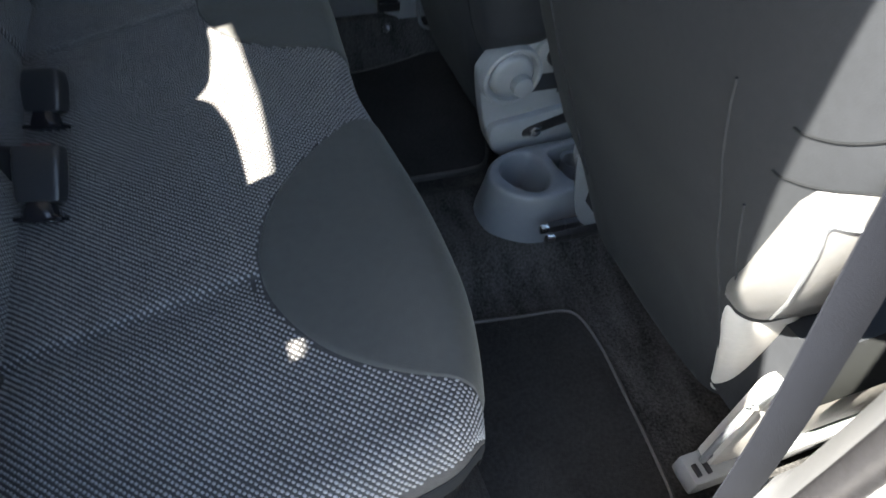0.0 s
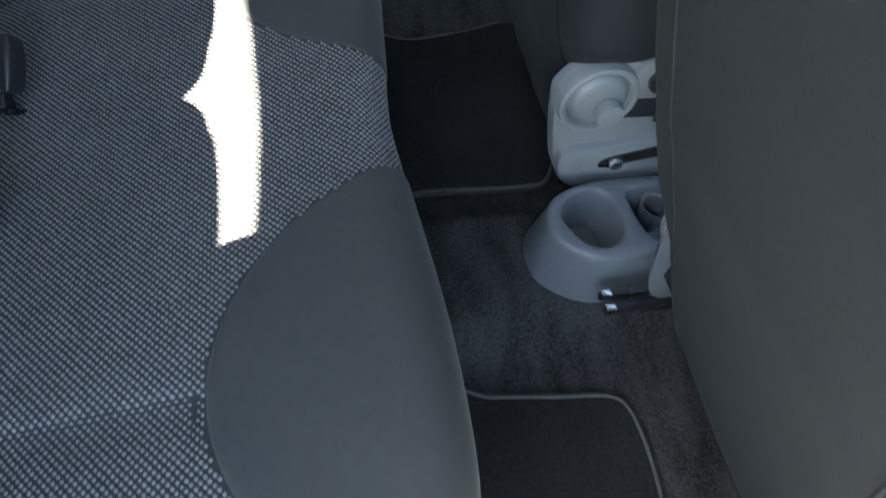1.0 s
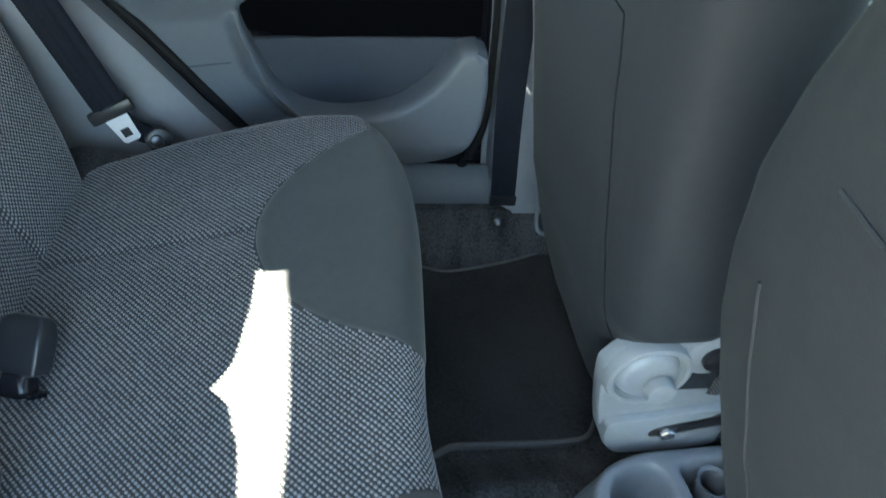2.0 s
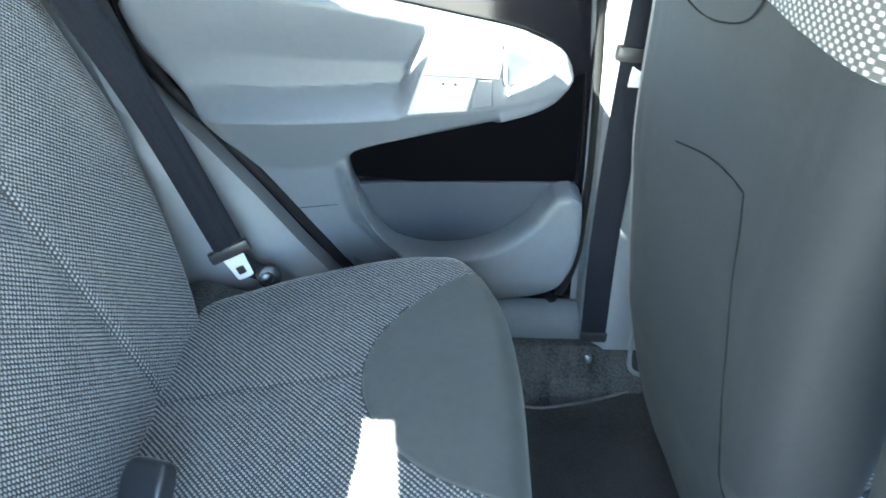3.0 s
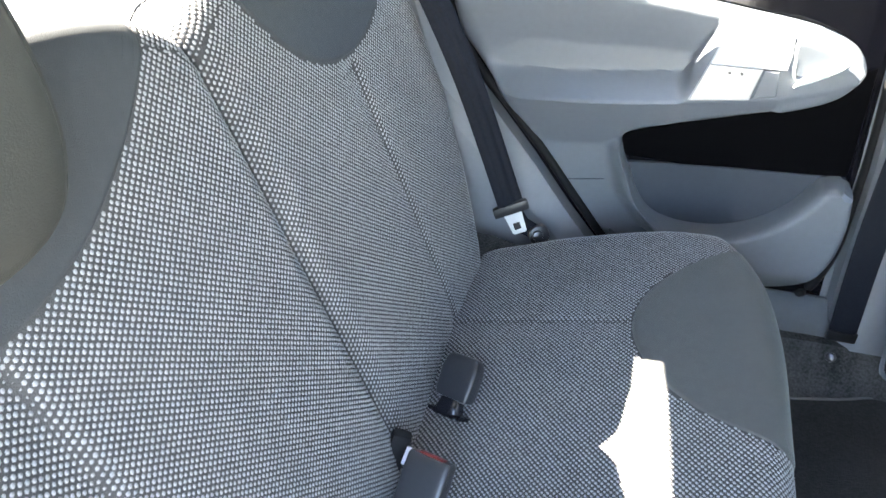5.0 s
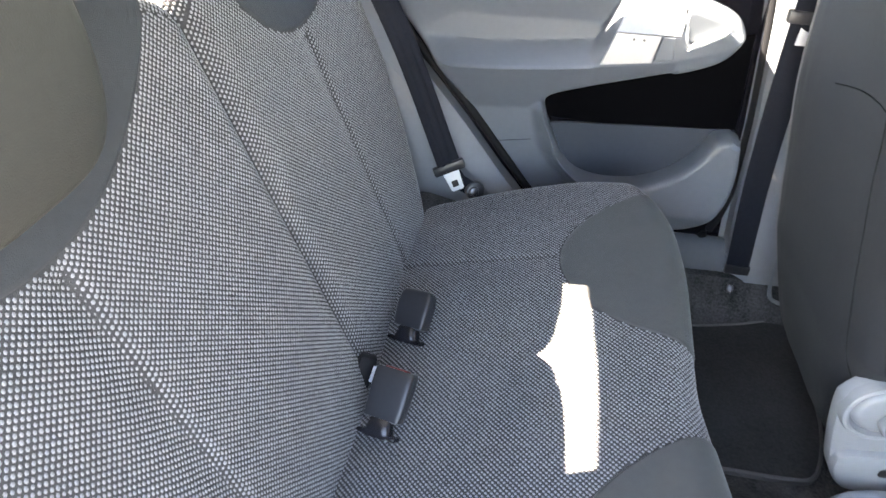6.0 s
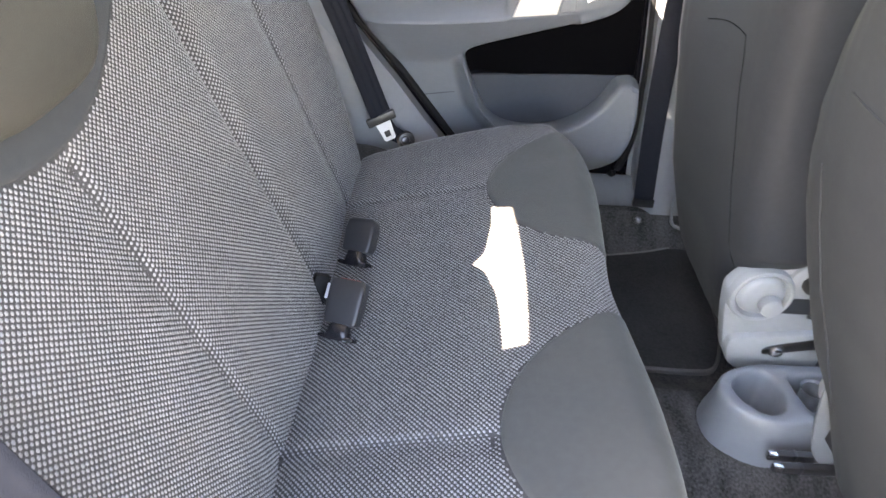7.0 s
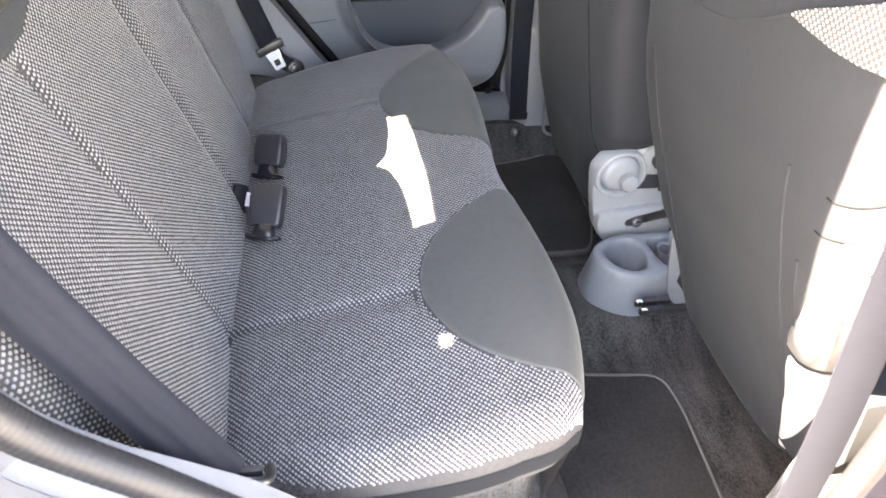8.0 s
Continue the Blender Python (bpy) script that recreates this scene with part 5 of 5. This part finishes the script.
tube([(p.x - 0.002, side_y(p.y) - 0.006, p.y) for p in smooth_line([Vector((x, z)) for x, z in seal[9:17]], 60)], 0.009, 10, bm)
structure("trim_far_seal", bm, RUBBER, "black rubber door seal")
near_path = smooth_line([Vector((x, z)) for x, z in seal], 90)


def near_off(p):
    """How far inside the outer skin the near seal runs: deep beside the bench, shallow at the centre pillar."""
    return knots(p.x, (-0.1, 0.34), (0.066, 0.022))


ribbed_path = smooth_line([Vector((x, z)) for x, z in seal], 900)
bm = tube([(p.x, side_y(p.y, False) + near_off(p), p.y) for p in ribbed_path], (0.0148, 0.0148, 0.0150, 0.0150), 14)
structure("trim_near_seal", bm, SHINYSEAL, "black rubber seal round the open doorway")
# pale scuff edge of the quarter trim along the inside of the seal, broader towards the sill
edge_path = smooth_line([Vector((x, z)) for x, z in seal[2:10]], 60)
loops = []
for i, p in enumerate(edge_path):
    t = (edge_path[min(i + 1, 59)] - edge_path[max(i - 1, 0)]).normalized()
    up = Vector((-t.y, t.x))
    wide = knots(p.x, (-0.32, -0.27, -0.19, -0.05), (0.003, 0.005, 0.022, 0.032))
    y = side_y(p.y, False) + near_off(p) + 0.006
    loops.append([Vector((p.x + up.x * d, y + dy, p.y + up.y * d)) for d, dy in ((-0.008, 0.0), (0.001, 0.004), (0.003, 0.010), (0.000, 0.012 + wide), (-0.008, 0.014 + wide), (-0.028, 0.010))])
structure("trim_near_scuff", loft(loops), PILLARGREY, "pale plastic scuff edge along the door seal")
# painted jamb outside the near seal, the sky's reflection put into its grey
loops = []
for i, p in enumerate(near_path):
    t = (near_path[min(i + 1, 89)] - near_path[max(i - 1, 0)]).normalized()
    out = Vector((t.y, -t.x))
    y = side_y(p.y, False) + near_off(p) - 0.078
    loops.append([Vector((p.x + out.x * d, y + dy, p.y + out.y * d)) for d, dy in ((0.006, 0.078), (0.008, 0.050), (-0.002, 0.042), (-0.006, 0.020), (0.004, 0.004), (0.030, 0.004), (0.022, 0.078))])
structure("trim_near_jamb", loft(loops), JAMBSKYGREY, "painted door jamb of the open doorway, greyed for reflected sky")


# ---- trims inside the shell ----
def quarter_trim(far):
    """Grey moulded trim beside the backrest, down to the wheel arch and the sill."""
    s = -1 if far else 1

    def wall(off):
        return lambda z: side_y(z, far) + s * off
    outline = [(-0.375, 0.95), (-0.378, 0.77), (-0.373, 0.66), (-0.333, 0.55), (-0.258, 0.468), (-0.180, 0.375), (-0.102, 0.273), (-0.035, 0.195), (0.06, 0.130), (0.06, 0.02), (-0.30, 0.02), (-0.70, 0.2), (-0.75, 0.95)]
    loop = [Vector(p) for p in outline]
    w0, w1, w2 = wall(0.0), wall(0.045 if far else 0.066), wall(0.075 if far else 0.086)
    ins = [Vector((p.x - (0.03 if p.x > -0.5 else 0), p.y - (0.02 if p.x > -0.36 else 0))) for p in loop]
    bm = loft([[(p.x, w0(p.y), p.y) for p in loop], [(p.x, w1(p.y), p.y) for p in loop], [(p.x, w2(p.y), p.y) for p in ins]])
    return bm


structure("trim_far_quarter", quarter_trim(True), PILLARGREY, "grey plastic trim below the far rear pillar", None)
structure("trim_near_quarter", quarter_trim(False), PILLARGREY, "grey plastic trim beside the near backrest")


def pillar_trim(far):
    s = -1 if far else 1
    bm = bmesh.new()
    loops = []
    for z in lin(0.0, 1.09, 24):
        x0 = knots(z, (0, 0.1, 0.25, 0.42, 0.62, 0.78, 1.1), (0.415 if far else 0.10, 0.412 if far else 0.33, 0.394 if far else 0.390, 0.381, 0.356, 0.330, 0.288))
        x1 = knots(z, (0, 0.78, 1.1), (0.62, 0.60, 0.52))
        y = side_y(z, far)
        wide = 0.0 if far else 0.055 * max(0.0, 1 - z / 0.34)
        loops.append([(x0 - (0.045 if far else 0), y - s * (0.036 if far else 0), z), (x0 + 0.002, y + s * 0.004, z), (x0 + 0.005, y + s * 0.034, z), (x0 + 0.050, y + s * 0.062, z), (x0 + 0.072, y + s * (0.062 + wide), z), (x1 - 0.05, y + s * (0.062 + wide), z), (x1, y + s * 0.03, z), (x1, y, z)])
    return loft(loops, bm=bm)


structure("trim_far_pillar", pillar_trim(True), PILLARGREY, "pale grey plastic trim on the far centre pillar")
structure("trim_near_pillar", pillar_trim(False), PILLARGREY, "pale grey plastic trim on the near centre pillar")


def sill_trim(far):
    s = -1 if far else 1
    loops = []
    for x in lin(-0.02, 1.4, 40):
        y = side_y(0, far)
        if far:
            h = 0.160 + 0.08 * max(0.0, (0.10 - x) / 0.12) - 0.012 * max(0.0, min(1.0, (x - 0.1) / 0.2))
            loops.append([(x, y, 0.0), (x, y, h), (x, y - 0.010, h + 0.003), (x, y - 0.020, h - 0.003), (x, y - 0.032, h - 0.018), (x, y - 0.041, h - 0.040), (x, y - 0.045, 0.070), (x, y - 0.045, -0.01)])
            continue
        h = 0.125 + 0.10 * max(0.0, (0.12 - x) / 0.14) - 0.02 * max(0.0, min(1.0, (x - 0.05) / 0.2))
        loops.append([(x, y, 0.0), (x, y, h), (x, y + s * 0.018, h + 0.008), (x, y + s * 0.036, h + 0.002), (x, y + s * 0.045, h - 0.02), (x, y + s * 0.047, 0.075), (x, y + s * 0.047, -0.01)])
    return loft(loops)


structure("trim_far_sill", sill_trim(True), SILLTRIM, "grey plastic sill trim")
structure("trim_near_sill", sill_trim(False), PILLARGREY, "grey plastic sill trim at the open doorway")


# ---- seat belts ----
def rear_belt(far):
    fy = mirror if far else (lambda y: y)
    b = thing("rear_seat_belt", "dark grey webbing belt hanging beside the rear backrest", "seat belt", "rear seat belts", at=(-0.2, fy(0.19), 0.25))
    if not far:
        line = smooth_line([(-0.512, 0.222, 1.02), (-0.392, 0.192, 0.75), (-0.289, 0.172, 0.53), (-0.234, 0.158, 0.43), (-0.211, 0.151, 0.390)], 30)
    else:
        line = smooth_line([(-0.515, fy(0.235), 1.02), (-0.408, fy(0.194), 0.80), (-0.30, fy(0.182), 0.58), (-0.212, fy(0.184), 0.36), (-0.203, fy(0.186), 0.335)], 30)
    part("webbing", ribbon(line, ((0.50, 0.78, 0.2) if far else (0.62, 0.57, 0.26), (0.86, 0.35, 0.38) if far else (0.70, 0.50, 0.35)), 0.047, 0.0018, 0.0045, 0.0045), BELT, b)
    if far:
        up = Vector((-0.38, 0, 0.92)).normalized()
        ac = Vector((0.86, 0.2 if far else -0.2, 0.38)).normalized()
        f = up.cross(ac)
        m = Matrix((ac, f, up)).transposed().to_4x4()
        m.translation = Vector((-0.200, fy(0.187), 0.325))
        tg = part("tongue_grip", box((-0.033, -0.007, -0.004), (0.033, 0.007, 0.016), 0.005, m=m), BLACKPLASTIC, b, "black tongue grip")
        part("tongue_plate", plate([Vector(p) for p in ((-0.017, 0.0), (-0.0145, -0.02), (-0.012, -0.044), (-0.009, -0.047), (0.011, -0.047), (0.014, -0.044), (0.0155, -0.02), (0.018, 0.0))], -0.0012, 0.0012, 0.0005, raw=True), TONGUE, tg, "bright steel tongue")
        tp = tg.children[0]
        tp.matrix_parent_inverse = Matrix.Identity(4)
        tp.matrix_basis = m
        part("tongue_slot", box((-0.006, -0.0022, -0.038), (0.007, 0.0022, -0.024), 0.001, m=m), BLACKPLASTIC, tg)
    if not far:
        bar = smooth_line([(-0.276, 0.158, 0.392), (-0.262, 0.150, 0.399), (-0.215, 0.149, 0.389), (-0.182, 0.150, 0.382), (-0.174, 0.160, 0.374), (-0.174, 0.176, 0.364)], 24)
        part("anchor_bar", tube(bar, 0.0052, 10), DARKSTEEL, b, "grey steel anchor bar at the foot of the webbing")
        part("anchor_bracket", box((-0.245, 0.160, 0.29), (-0.180, 0.168, 0.385), 0.003), BLACKPLASTIC, b, "black anchor bracket behind the bar")
        return b
    part("anchor_boot", disc((-0.150, fy(0.168), 0.275), (0.3, -1 if far else 1, 0.3), 0.020, 0.018, 24, 0.006), BLACKPLASTIC, b, "black anchor boot")
    part("anchor_bolt", disc((-0.150, fy(0.182), 0.280), (0.3, -1 if far else 1, 0.3), 0.010, 0.010, 16, 0.003), DARKSTEEL, b, "dark anchor bolt")
    part("lower_webbing", ribbon([(-0.20, fy(0.185), 0.325), (-0.185, fy(0.180), 0.30), (-0.165, fy(0.175), 0.285), (-0.152, fy(0.172), 0.278)], ((0.8, 0, 0.5), (0.6, 0, 0.6)), 0.036, 0.0018), BELT, b)
    return b


rear_belt(True)
rear_belt(False)


def front_belt(far):
    fy = mirror if far else (lambda y: y)
    b = thing("front_seat_belt", "black webbing belt running down the centre pillar to the floor", "seat belt", "front seat belts", at=(0.42, fy(0.10), 0.1))
    dx = 0.030 if far else 0.055
    line = smooth_line([(0.318 + dx, fy(0.215), 1.0), (0.338 + dx, fy(0.172), 0.67), (0.382 + dx * 0.6, fy(0.128), 0.37), (0.437 if far else 0.425, fy(0.100), 0.115)], 30)
    part("webbing", ribbon(line, ((0.97, -0.1, 0.12), (0.97, -0.1, 0.2)) if far else ((0.96, -0.12, 0.12), (0.95, -0.22, 0.2)), 0.047, 0.0018, 0.0015), BELT, b)
    m = Matrix.Translation((0.340 + dx, fy(0.170), 0.668 if far else 0.74))
    part("tongue_grip", box((-0.033, -0.009, -0.010), (0.033, 0.009, 0.012), 0.006, m=m), BLACKPLASTIC, b, "black tongue grip")
    part("tongue_plate", box((-0.006, -0.0015, -0.045), (0.016, 0.0015, -0.008), 0.001, m=m), TONGUE, b, "bright steel tongue")
    part("anchor_plate", box((0.412, min(fy(0.094), fy(0.106)), 0.096), (0.464, max(fy(0.094), fy(0.106)), 0.118), 0.003), DARKSTEEL, b, "grey steel anchor plate")
    part("anchor_bolt", disc((0.434, fy(0.106), 0.058), (-0.4, -1 if far else 1, 0.5), 0.010, 0.014, 6, 0.002), DARKSTEEL, b, "steel anchor bolt")
    return b


front_belt(True)
front_belt(False)
